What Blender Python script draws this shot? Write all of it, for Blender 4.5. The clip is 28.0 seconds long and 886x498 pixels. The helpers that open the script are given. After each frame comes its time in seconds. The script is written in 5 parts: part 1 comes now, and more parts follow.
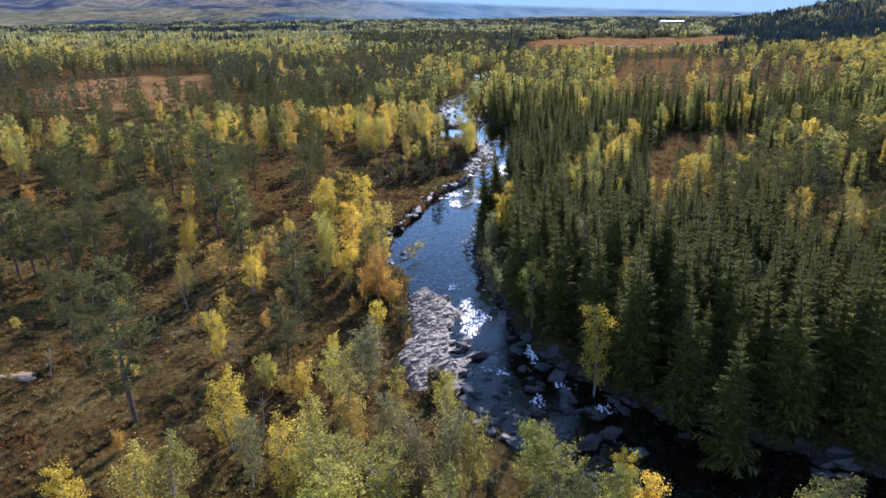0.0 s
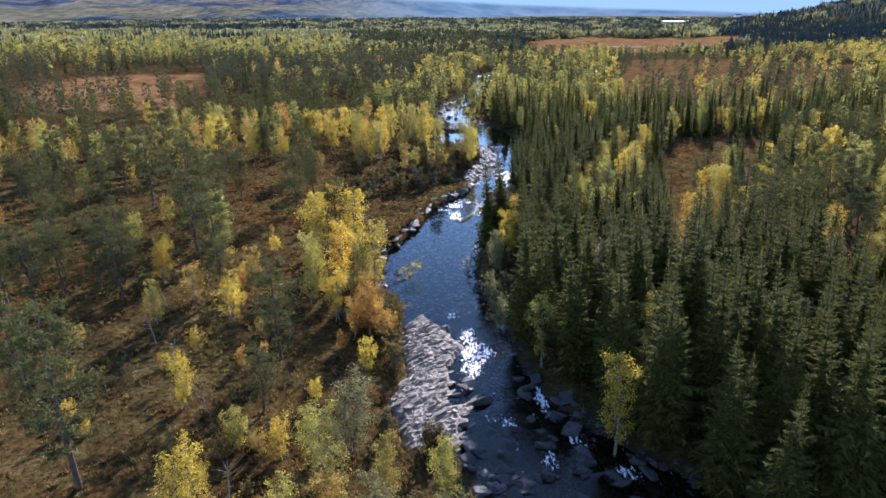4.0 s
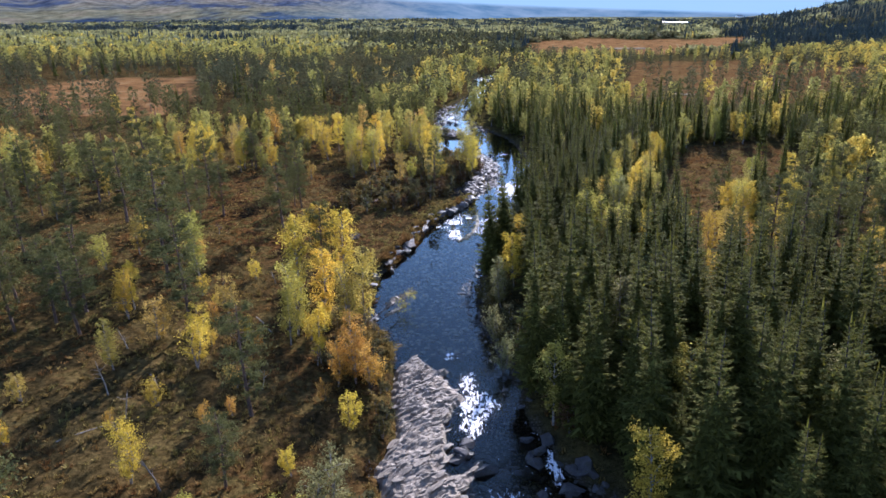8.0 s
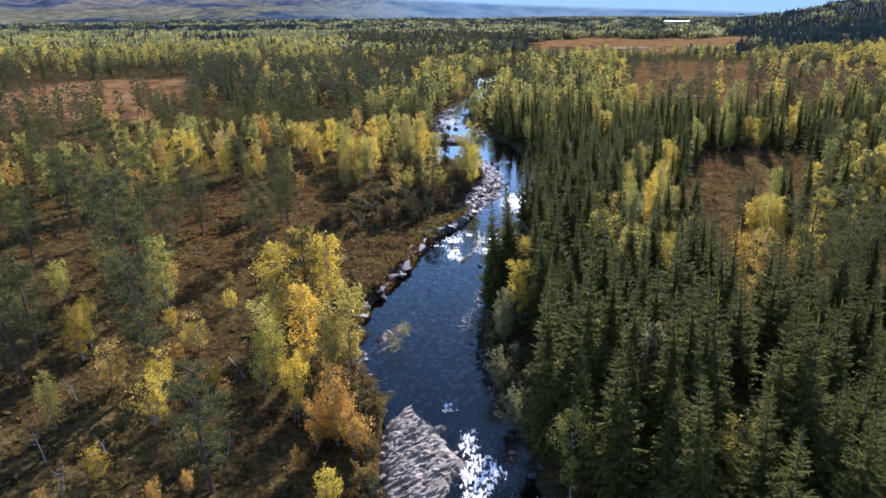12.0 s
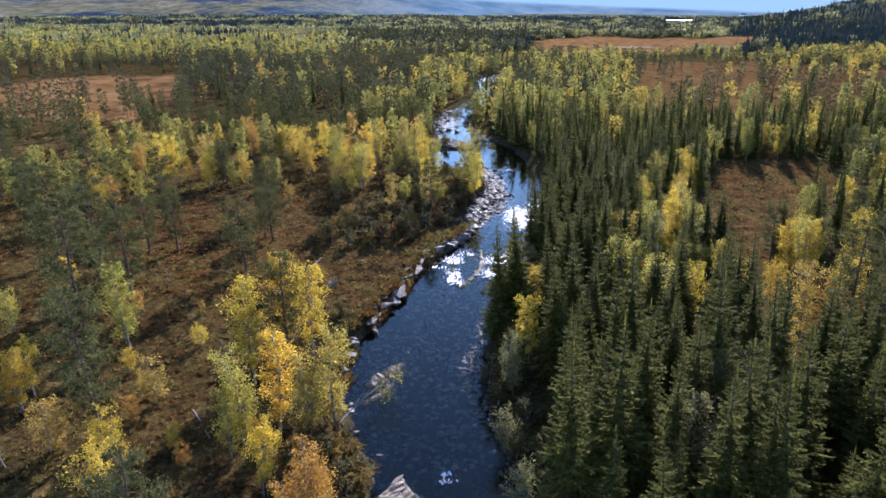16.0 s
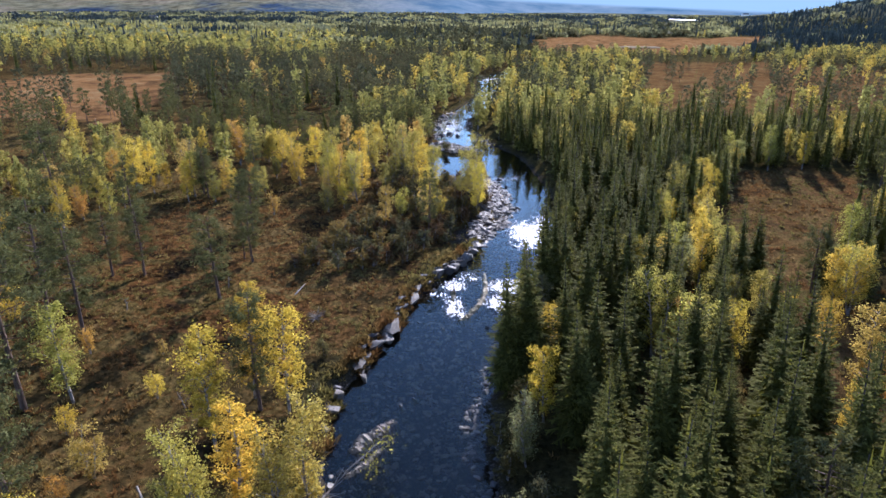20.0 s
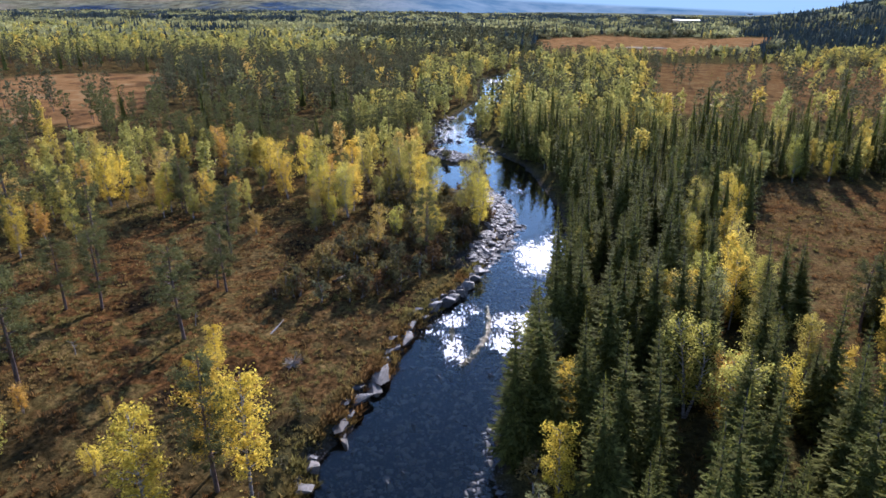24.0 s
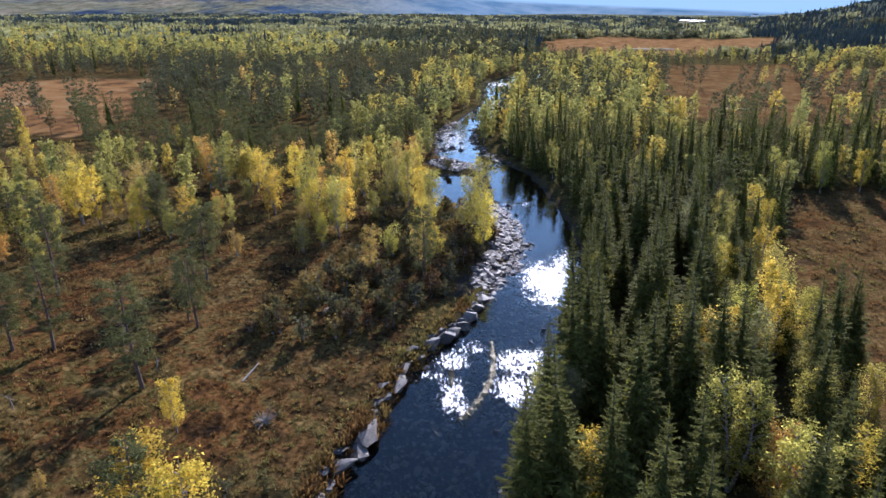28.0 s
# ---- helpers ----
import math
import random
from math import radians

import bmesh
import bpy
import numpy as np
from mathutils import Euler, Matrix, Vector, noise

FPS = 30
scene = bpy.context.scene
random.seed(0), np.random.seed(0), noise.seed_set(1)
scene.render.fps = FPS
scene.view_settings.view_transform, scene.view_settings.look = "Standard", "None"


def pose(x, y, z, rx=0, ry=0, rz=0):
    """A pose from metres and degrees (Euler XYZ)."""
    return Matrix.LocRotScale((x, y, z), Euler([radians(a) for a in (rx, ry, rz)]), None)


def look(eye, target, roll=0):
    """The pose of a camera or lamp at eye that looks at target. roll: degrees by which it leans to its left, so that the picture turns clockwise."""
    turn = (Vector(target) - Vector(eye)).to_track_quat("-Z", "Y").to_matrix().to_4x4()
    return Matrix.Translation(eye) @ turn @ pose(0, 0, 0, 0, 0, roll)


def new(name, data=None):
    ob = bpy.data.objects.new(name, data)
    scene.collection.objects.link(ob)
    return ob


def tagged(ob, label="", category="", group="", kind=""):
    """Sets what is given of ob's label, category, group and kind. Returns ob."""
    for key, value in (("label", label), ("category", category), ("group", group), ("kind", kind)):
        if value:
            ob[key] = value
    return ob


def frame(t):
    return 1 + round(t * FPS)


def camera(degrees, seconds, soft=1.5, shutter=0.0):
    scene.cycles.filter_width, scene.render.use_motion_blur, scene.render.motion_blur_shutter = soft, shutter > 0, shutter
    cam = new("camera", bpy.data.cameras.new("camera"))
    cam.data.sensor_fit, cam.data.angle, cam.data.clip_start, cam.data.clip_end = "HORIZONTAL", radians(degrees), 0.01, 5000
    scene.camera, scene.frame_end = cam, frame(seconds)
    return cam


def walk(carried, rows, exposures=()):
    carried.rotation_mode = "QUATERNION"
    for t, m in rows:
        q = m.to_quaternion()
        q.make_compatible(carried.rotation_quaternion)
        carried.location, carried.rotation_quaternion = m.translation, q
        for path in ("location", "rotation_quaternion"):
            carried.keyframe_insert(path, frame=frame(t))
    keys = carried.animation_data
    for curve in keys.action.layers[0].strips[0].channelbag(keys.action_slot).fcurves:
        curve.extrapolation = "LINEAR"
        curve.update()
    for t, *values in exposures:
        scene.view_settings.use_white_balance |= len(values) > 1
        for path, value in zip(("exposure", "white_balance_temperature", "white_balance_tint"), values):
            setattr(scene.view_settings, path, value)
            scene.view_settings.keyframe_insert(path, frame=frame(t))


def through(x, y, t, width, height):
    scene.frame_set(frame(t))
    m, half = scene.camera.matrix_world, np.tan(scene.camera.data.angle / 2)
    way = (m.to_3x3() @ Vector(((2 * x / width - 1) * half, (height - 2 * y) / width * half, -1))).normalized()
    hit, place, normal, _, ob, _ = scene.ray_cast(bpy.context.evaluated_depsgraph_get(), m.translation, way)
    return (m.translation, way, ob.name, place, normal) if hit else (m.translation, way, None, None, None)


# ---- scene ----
cam = camera(71.0, 28.0, soft=1.6)
PATH = [
    (0, (-0.303, -1.429, 32.095), (-0.307, 0.439, 31.378), -0.4),
    (3, (-0.29, 4.333, 32.048), (-0.293, 6.199, 31.329), -0.1),
    (6, (-0.07, 10.925, 32.097), (-0.073, 12.791, 31.376), 0.0),
    (8, (0.125, 15.169, 32.012), (0.12, 17.036, 31.295), -0.1),
    (10, (0.336, 19.496, 31.985), (0.33, 21.363, 31.267), -0.2),
    (12, (0.421, 23.761, 32.004), (0.414, 25.628, 31.285), -0.2),
    (15, (0.335, 30.378, 32.105), (0.332, 32.241, 31.379), 0.3),
    (17, (0.359, 34.838, 32.059), (0.356, 36.701, 31.331), 0.4),
    (18, (0.308, 37.289, 32.053), (0.306, 39.151, 31.323), 0.6),
    (20, (0.325, 42.186, 31.715), (0.323, 44.047, 30.983), 0.7),
    (21, (0.412, 44.383, 31.652), (0.409, 46.244, 30.919), 0.7),
    (24, (0.682, 51.467, 31.661), (0.675, 53.327, 30.927), 0.9),
    (25, (0.686, 53.457, 31.617), (0.677, 55.318, 30.883), 0.9),
    (26, (0.84, 55.723, 31.57), (0.829, 57.583, 30.837), 0.8),
    (28, (1.235, 59.871, 31.198), (1.213, 61.734, 30.47), 0.5),
]
walk(cam, [(t, look(eye, target, roll)) for t, eye, target, roll in PATH], [(0, 1.16, 5560, 24), (28, 1.16, 5560, 24)])

# ---- daylight: low autumn sun ahead, clear sky ----
SUN_TURN, SUN_RISE = radians(18), radians(27)
world = bpy.data.worlds.new("sky")
scene.world = world
world.use_nodes = True
sky = world.node_tree.nodes.new("ShaderNodeTexSky")
sky.sky_type, sky.sun_disc = "NISHITA", False
sky.sun_elevation, sky.sun_rotation = SUN_RISE, SUN_TURN
sky.air_density, sky.dust_density, sky.ozone_density = 0.8, 0.02, 1.5
world.node_tree.nodes["Background"].inputs["Strength"].default_value = 0.165
world.node_tree.links.new(sky.outputs[0], world.node_tree.nodes["Background"].inputs["Color"])
sun_data = bpy.data.lights.new("sun", "SUN")
sun_data.energy, sun_data.angle, sun_data.color = 5.0, radians(0.55), (1.0, 0.94, 0.85)
sun = new("sun", sun_data)
sun.matrix_world = look((300 * math.sin(SUN_TURN) * math.cos(SUN_RISE), 300 * math.cos(SUN_TURN) * math.cos(SUN_RISE), 300 * math.sin(SUN_RISE)), (0, 0, 0))

# ---- materials ----
class Nodes:
    """Short names for building a material's node tree."""

    def __init__(self, name):
        self.mat = bpy.data.materials.new(name)
        self.mat.use_nodes = True
        self.tree = self.mat.node_tree
        self.tree.nodes.clear()
        self.out = self.tree.nodes.new("ShaderNodeOutputMaterial")

    def add(self, kind, **settings):
        node = self.tree.nodes.new(kind)
        for key, value in settings.items():
            setattr(node, key, value)
        return node

    def link(self, a, b):
        self.tree.links.new(a, b)

    def coord(self, kind="Object"):
        return self.add("ShaderNodeTexCoord").outputs[kind]

    def noise(self, scale, detail=4.0, rough=0.55, where=None, stretch=None):
        node = self.add("ShaderNodeTexNoise")
        node.inputs["Scale"].default_value, node.inputs["Detail"].default_value, node.inputs["Roughness"].default_value = scale, detail, rough
        where = where or self.coord()
        if stretch:
            mapping = self.add("ShaderNodeMapping")
            mapping.inputs["Scale"].default_value = stretch
            self.link(where, mapping.inputs["Vector"])
            where = mapping.outputs[0]
        self.link(where, node.inputs["Vector"])
        return node.outputs["Fac"]

    def ramp(self, value, *stops):
        node = self.add("ShaderNodeValToRGB")
        band = node.color_ramp.elements
        while len(band) < len(stops):
            band.new(0.5)
        for e, (at, c) in zip(band, stops):
            e.position = at
            e.color = (*c, 1) if isinstance(c, tuple) else (c, c, c, 1)
        self.link(value, node.inputs[0])
        return node.outputs[0]

    def mix(self, fac, a, b, blend="MIX"):
        node = self.add("ShaderNodeMix", data_type="RGBA", blend_type=blend)
        for socket, v in ((node.inputs[0], fac), (node.inputs[6], a), (node.inputs[7], b)):
            if isinstance(v, (int, float)):
                socket.default_value = v if socket == node.inputs[0] else (v, v, v, 1)
            elif isinstance(v, tuple):
                socket.default_value = (*v, 1)
            else:
                self.link(v, socket)
        return node.outputs[2]

    def math(self, op, a, b):
        node = self.add("ShaderNodeMath", operation=op)
        for socket, v in zip(node.inputs, (a, b)):
            if isinstance(v, (int, float)):
                socket.default_value = v
            else:
                self.link(v, socket)
        return node.outputs[0]

    def attr(self, name):
        return self.add("ShaderNodeAttribute", attribute_name=name).outputs["Fac"]

    def bump(self, height, strength=0.5, distance=0.1):
        node = self.add("ShaderNodeBump")
        node.inputs["Strength"].default_value, node.inputs["Distance"].default_value = strength, distance
        self.link(height, node.inputs["Height"])
        return node.outputs[0]

    def surface(self, colour, rough=0.8, normal=None, specular=0.3):
        node = self.add("ShaderNodeBsdfPrincipled")
        node.inputs["Specular IOR Level"].default_value = specular
        for key, v in (("Base Color", colour), ("Roughness", rough)):
            if isinstance(v, tuple):
                node.inputs[key].default_value = (*v, 1)
            elif isinstance(v, (int, float)):
                node.inputs[key].default_value = v
            else:
                self.link(v, node.inputs[key])
        if normal:
            self.link(normal, node.inputs["Normal"])
        return node.outputs[0]

    def blend(self, fac, a, b):
        node = self.add("ShaderNodeMixShader")
        if isinstance(fac, (int, float)):
            node.inputs[0].default_value = fac
        else:
            self.link(fac, node.inputs[0])
        self.link(a, node.inputs[1])
        self.link(b, node.inputs[2])
        return node.outputs[0]

    def done(self, shader):
        self.link(shader, self.out.inputs["Surface"])
        return self.mat


def leaf_material(name, colour=None, through_light=0.35, spread=(0.55, 1.5), patch=0.0, patch_colour=(0.1, 0.1, 0.1), through=(1.0, 1.0, 1.0)):
    """Leaves or needles: each leaf a little lighter or darker, light shining through."""
    n = Nodes(name)
    if colour:
        base = n.mix(0.0, colour, colour)
        if patch:
            spot = n.ramp(n.noise(patch, 2.0, 0.5), (0.42, 0.0), (0.62, 1.0))
            base = n.mix(spot, colour, patch_colour)
    else:
        base = n.add("ShaderNodeObjectInfo").outputs["Color"]
    geo = n.add("ShaderNodeNewGeometry")
    vary = n.ramp(geo.outputs["Random Per Island"], (0.0, spread[0]), (0.7, 1.0), (1.0, spread[1]))
    base = n.mix(1.0, base, vary, "MULTIPLY")
    cloud = n.ramp(n.noise(0.9, 2.0), (0.3, 0.75), (0.7, 1.2))
    base = n.mix(1.0, base, cloud, "MULTIPLY")
    front = n.surface(base, 0.8, None, 0.03)
    trans = n.add("ShaderNodeBsdfTranslucent")
    n.link(n.mix(1.0, base, through, "MULTIPLY"), trans.inputs["Color"])
    return n.done(n.blend(through_light, front, trans.outputs[0]))


def bark_material(name, light, dark, scale, stretch, lift=0.02):
    n = Nodes(name)
    f = n.noise(scale, 5.0, 0.6, None, stretch)
    g = n.noise(scale * 6, 3.0)
    c = n.ramp(f, (0.38, dark), (0.58, light))
    c = n.mix(1.0, c, n.ramp(g, (0.2, 0.65), (0.8, 1.2)), "MULTIPLY")
    return n.done(n.surface(c, 0.85, n.bump(f, 0.6, lift)))


def rock_material(name, light, dark, stretch=None, moss=(0.06, 0.055, 0.03)):
    n = Nodes(name)
    where = n.coord()
    f = n.noise(1.3, 6.0, 0.62, where, stretch)
    g = n.noise(7.0, 5.0, 0.6, where)
    c = n.ramp(f, (0.3, dark), (0.62, light))
    c = n.mix(1.0, c, n.ramp(g, (0.25, 0.6), (0.75, 1.25)), "MULTIPLY")
    c = n.mix(n.ramp(n.noise(2.4, 3.0, 0.5, where), (0.56, 0.0), (0.66, 0.75)), c, moss)
    tone = n.ramp(n.add("ShaderNodeObjectInfo").outputs["Random"], (0.0, 0.7), (1.0, 1.25))
    c = n.mix(1.0, c, tone, "MULTIPLY")
    return n.done(n.surface(c, n.ramp(g, (0.3, 0.5), (0.7, 0.8)), n.bump(g, 0.6, 0.06)))


LEAF = leaf_material("birch_leaves", None, 0.56)
NEEDLE_SPRUCE = leaf_material("spruce_needles", (0.113, 0.112, 0.027), 0.39, (0.45, 1.5), 0.0, (0.1, 0.1, 0.1), (1.45, 1.4, 0.75))
# far spruces only: a blue-grey haze cast is put into the needle colour
NEEDLE_HAZED = leaf_material("far_spruce_needles_hazed", (0.050, 0.066, 0.060), 0.12, (0.7, 1.3), 0.012, (0.066, 0.076, 0.060))
NEEDLE_PINE = leaf_material("pine_needles", (0.118, 0.120, 0.046), 0.30, (0.55, 1.5), 0.0, (0.1, 0.1, 0.1), (1.25, 1.15, 0.8))
WOOD_PINE = leaf_material("pine_wood_needles", (0.095, 0.097, 0.046), 0.28, (0.5, 1.5), 0.03, (0.14, 0.125, 0.052))
BARK_BIRCH = bark_material("birch_bark", (0.33, 0.295, 0.25), (0.07, 0.06, 0.05), 2.2, (1, 1, 3.5))
BARK_PINE = bark_material("pine_bark", (0.15, 0.095, 0.065), (0.05, 0.038, 0.030), 3.0, (3, 3, 0.8), 0.04)
BARK_SPRUCE = bark_material("spruce_bark", (0.075, 0.06, 0.048), (0.03, 0.025, 0.02), 3.0, (2, 2, 0.8), 0.03)
DEADWOOD = bark_material("dead_wood", (0.29, 0.255, 0.215), (0.13, 0.11, 0.09), 4.0, (3, 3, 1))
ROCK = rock_material("river_rock", (0.185, 0.160, 0.132), (0.052, 0.045, 0.036))
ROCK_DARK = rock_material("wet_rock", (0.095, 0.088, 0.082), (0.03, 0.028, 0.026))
STRAND_ROCK = rock_material("strand_stones", (0.185, 0.158, 0.128), (0.055, 0.047, 0.038))
SLAB_ROCK = rock_material("layered_bedrock", (0.275, 0.225, 0.165), (0.085, 0.070, 0.052), None, (0.13, 0.105, 0.07))
LEDGE_ROCK = rock_material("mossy_ledge", (0.30, 0.24, 0.13), (0.12, 0.09, 0.045), None, (0.20, 0.16, 0.05))


def ground_material():
    n = Nodes("bog_and_forest_floor")
    where = n.coord()
    big, mid, fine, grain = n.noise(0.045, 4, 0.55, where), n.noise(0.32, 5, 0.6, where), n.noise(2.3, 6, 0.65, where), n.noise(11.0, 4, 0.6, where)
    bog = n.ramp(mid, (0.36, (0.016, 0.011, 0.007)), (0.44, (0.050, 0.026, 0.010)), (0.50, (0.105, 0.049, 0.016)), (0.56, (0.058, 0.045, 0.014)), (0.66, (0.135, 0.085, 0.030)))
    bog = n.mix(n.ramp(big, (0.4, 0.0), (0.62, 0.8)), bog, n.ramp(mid, (0.38, (0.034, 0.026, 0.010)), (0.62, (0.110, 0.073, 0.027))))
    bog = n.mix(1.0, bog, n.ramp(fine, (0.34, 0.25), (0.5, 0.95), (0.66, 1.75)), "MULTIPLY")
    wood = n.ramp(mid, (0.3, (0.022, 0.018, 0.009)), (0.5, (0.055, 0.045, 0.016)), (0.7, (0.09, 0.065, 0.02)))
    wood = n.mix(1.0, wood, n.ramp(fine, (0.3, 0.45), (0.7, 1.5)), "MULTIPLY")
    sedge = n.ramp(n.noise(0.11, 6, 0.7, where), (0.36, (0.080, 0.044, 0.020)), (0.46, (0.165, 0.084, 0.031)), (0.56, (0.205, 0.112, 0.042)), (0.66, (0.23, 0.15, 0.070)))
    bog = n.mix(n.attr("sedge"), bog, sedge)
    c = n.mix(n.attr("wood"), bog, wood)
    stone = n.add("ShaderNodeTexVoronoi")
    stone.inputs["Scale"].default_value = 4.2
    n.link(where, stone.inputs["Vector"])
    pebble = n.mix(1.0, n.ramp(stone.outputs["Color"], (0.0, (0.062, 0.054, 0.044)), (1.0, (0.145, 0.128, 0.106))), n.ramp(stone.outputs["Distance"], (0.25, 1.0), (0.5, 0.25)), "MULTIPLY")
    pebble = n.mix(n.ramp(mid, (0.45, 0.0), (0.65, 0.7)), pebble, (0.045, 0.037, 0.026))
    c = n.mix(n.attr("stone"), c, pebble)
    # woods and heaths far off, a grey-blue haze cast put into the colour
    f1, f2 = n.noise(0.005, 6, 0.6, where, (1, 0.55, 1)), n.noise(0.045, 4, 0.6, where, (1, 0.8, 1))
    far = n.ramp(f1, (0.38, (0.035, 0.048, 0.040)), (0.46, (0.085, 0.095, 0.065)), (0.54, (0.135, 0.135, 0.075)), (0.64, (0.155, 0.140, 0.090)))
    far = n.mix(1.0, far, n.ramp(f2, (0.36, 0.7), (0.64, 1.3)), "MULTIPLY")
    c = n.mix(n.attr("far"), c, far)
    height = n.math("ADD", n.math("MULTIPLY", fine, 0.7), n.math("MULTIPLY", grain, 0.3))
    return n.done(n.surface(c, 0.95, n.bump(height, 0.9, 0.35), 0.0))


def water_material():
    n = Nodes("river_water")
    where = n.coord()
    w1, w2, w3 = n.noise(1.3, 4, 0.6, where, (1.6, 0.8, 1)), n.noise(5.5, 4, 0.65, where, (1.5, 0.8, 1)), n.noise(0.35, 2, 0.5, where)
    rough_water = n.attr("foam_glint")
    height = n.math("ADD", n.math("MULTIPLY", w1, 0.6), n.math("ADD", n.math("MULTIPLY", w2, 0.34), n.math("MULTIPLY", w3, 0.8)))
    bump = n.add("ShaderNodeBump")
    n.link(n.math("ADD", 0.022, n.math("MULTIPLY", rough_water, 0.28)), bump.inputs["Strength"])
    bump.inputs["Distance"].default_value = 0.22
    n.link(height, bump.inputs["Height"])
    clear = n.add("ShaderNodeBsdfTransparent")
    clear.inputs["Color"].default_value = (0.61, 0.555, 0.46, 1)
    gloss = n.add("ShaderNodeBsdfGlossy")
    gloss.inputs["Roughness"].default_value = 0.06
    gloss.inputs["Color"].default_value = (0.88, 0.96, 0.90, 1)
    n.link(bump.outputs[0], gloss.inputs["Normal"])
    fres = n.add("ShaderNodeFresnel")
    fres.inputs["IOR"].default_value = 1.34
    n.link(bump.outputs[0], fres.inputs["Normal"])
    water = n.blend(fres.outputs[0], clear.outputs[0], gloss.outputs[0])
    streak = n.noise(0.9, 4, 0.65, where, (1.5, 0.7, 1))
    fleck = n.noise(2.1, 5, 0.72, where, (1.9, 0.75, 1))
    cover = n.math("ADD", n.math("MULTIPLY", rough_water, 1.10), n.math("ADD", n.math("MULTIPLY", streak, 1.3), n.math("MULTIPLY", fleck, 3.0)))
    # white colour for foam and, painted in with it, sun glitter on the riffles
    foam_glint_mask = n.ramp(n.math("MULTIPLY", cover, 0.30), (0.945, 0.0), (0.990, 0.95))
    foam_glint = n.surface((0.86, 0.84, 0.81), 0.6, bump.outputs[0], 0.4)
    return n.done(n.blend(foam_glint_mask, water, foam_glint))


def plain_rough(name, a, b, scale=3.0, rough=0.85, specular=0.2):
    n = Nodes(name)
    f = n.noise(scale, 4)
    return n.done(n.surface(n.ramp(f, (0.3, a), (0.7, b)), rough, n.bump(f, 0.5, 0.05), specular))


GROUND = ground_material()
WATER = water_material()
HEATHER = leaf_material("heather_tussock", (0.185, 0.095, 0.032), 0.45, (0.5, 1.5), 0.11, (0.185, 0.155, 0.045))
WILLOW = leaf_material("willow_leaves", None, 0.4, (0.5, 1.5))

# ---- building helpers ----
def mesh_of(name, verts, faces, mat, smooth_shade=False):
    """A mesh from arrays of corners and of triangles or quads."""
    verts, faces = np.asarray(verts, np.float32), np.asarray(faces, np.int32)
    me = bpy.data.meshes.new(name)
    count, sides = faces.shape
    me.vertices.add(len(verts))
    me.vertices.foreach_set("co", verts.ravel())
    me.loops.add(count * sides)
    me.loops.foreach_set("vertex_index", faces.ravel())
    me.polygons.add(count)
    me.polygons.foreach_set("loop_start", np.arange(0, count * sides, sides, dtype=np.int32))
    me.polygons.foreach_set("use_smooth", np.full(count, smooth_shade))
    me.update(calc_edges=True)
    if mat:
        me.materials.append(mat)
    return me


def part(name, me, parent, label=""):
    ob = new(name, me)
    ob.parent = parent
    return tagged(ob, label)


def tube(points, radii, sides=6):
    """Corners and quads of a bent, tapering round bar."""
    pts = np.asarray(points, float)
    verts, faces = [], []
    for i, p in enumerate(pts):
        way = pts[min(i + 1, len(pts) - 1)] - pts[max(i - 1, 0)]
        way = way / (np.linalg.norm(way) + 1e-9)
        a = np.cross(way, (0.31, 0.95, 0.05) if abs(way[1]) < 0.9 else (1, 0, 0))
        a /= np.linalg.norm(a)
        b = np.cross(way, a)
        for k in range(sides):
            t = 2 * math.pi * k / sides
            verts.append(p + radii[i] * (math.cos(t) * a + math.sin(t) * b))
    for i in range(len(pts) - 1):
        for k in range(sides):
            k2 = (k + 1) % sides
            faces.append((i * sides + k, i * sides + k2, (i + 1) * sides + k2, (i + 1) * sides + k))
    return np.array(verts), np.array(faces)


def joined(pieces):
    verts, faces, n = [], [], 0
    for v, f in pieces:
        verts.append(v)
        faces.append(np.asarray(f) + n)
        n += len(v)
    return np.concatenate(verts), np.concatenate(faces)


def leaves_at(centres, size, rng, flat=0.5, three=False, slim=1.0):
    """One small bent leaf-spray (a quad) at each centre, turned at random."""
    n = len(centres)
    a = rng.normal(size=(n, 3))
    a[:, 2] *= flat
    a /= np.linalg.norm(a, axis=1)[:, None]
    b = np.cross(a, rng.normal(size=(n, 3)))
    b /= np.linalg.norm(b, axis=1)[:, None] + 1e-9
    s = size * rng.uniform(0.6, 1.35, (n, 1))
    b = b * slim
    if three:
        tri = np.stack([centres + a * s * 0.75, centres - a * s * 0.5 + b * s * 0.42, centres - a * s * 0.5 - b * s * 0.42], 1)
        return tri.reshape(-1, 3), np.arange(3 * n).reshape(-1, 3)
    quad = np.stack([centres - a * s * 0.6, centres + b * s * 0.38, centres + a * s * 0.6, centres - b * s * 0.38], 1)
    return quad.reshape(-1, 3), np.arange(4 * n).reshape(-1, 4)


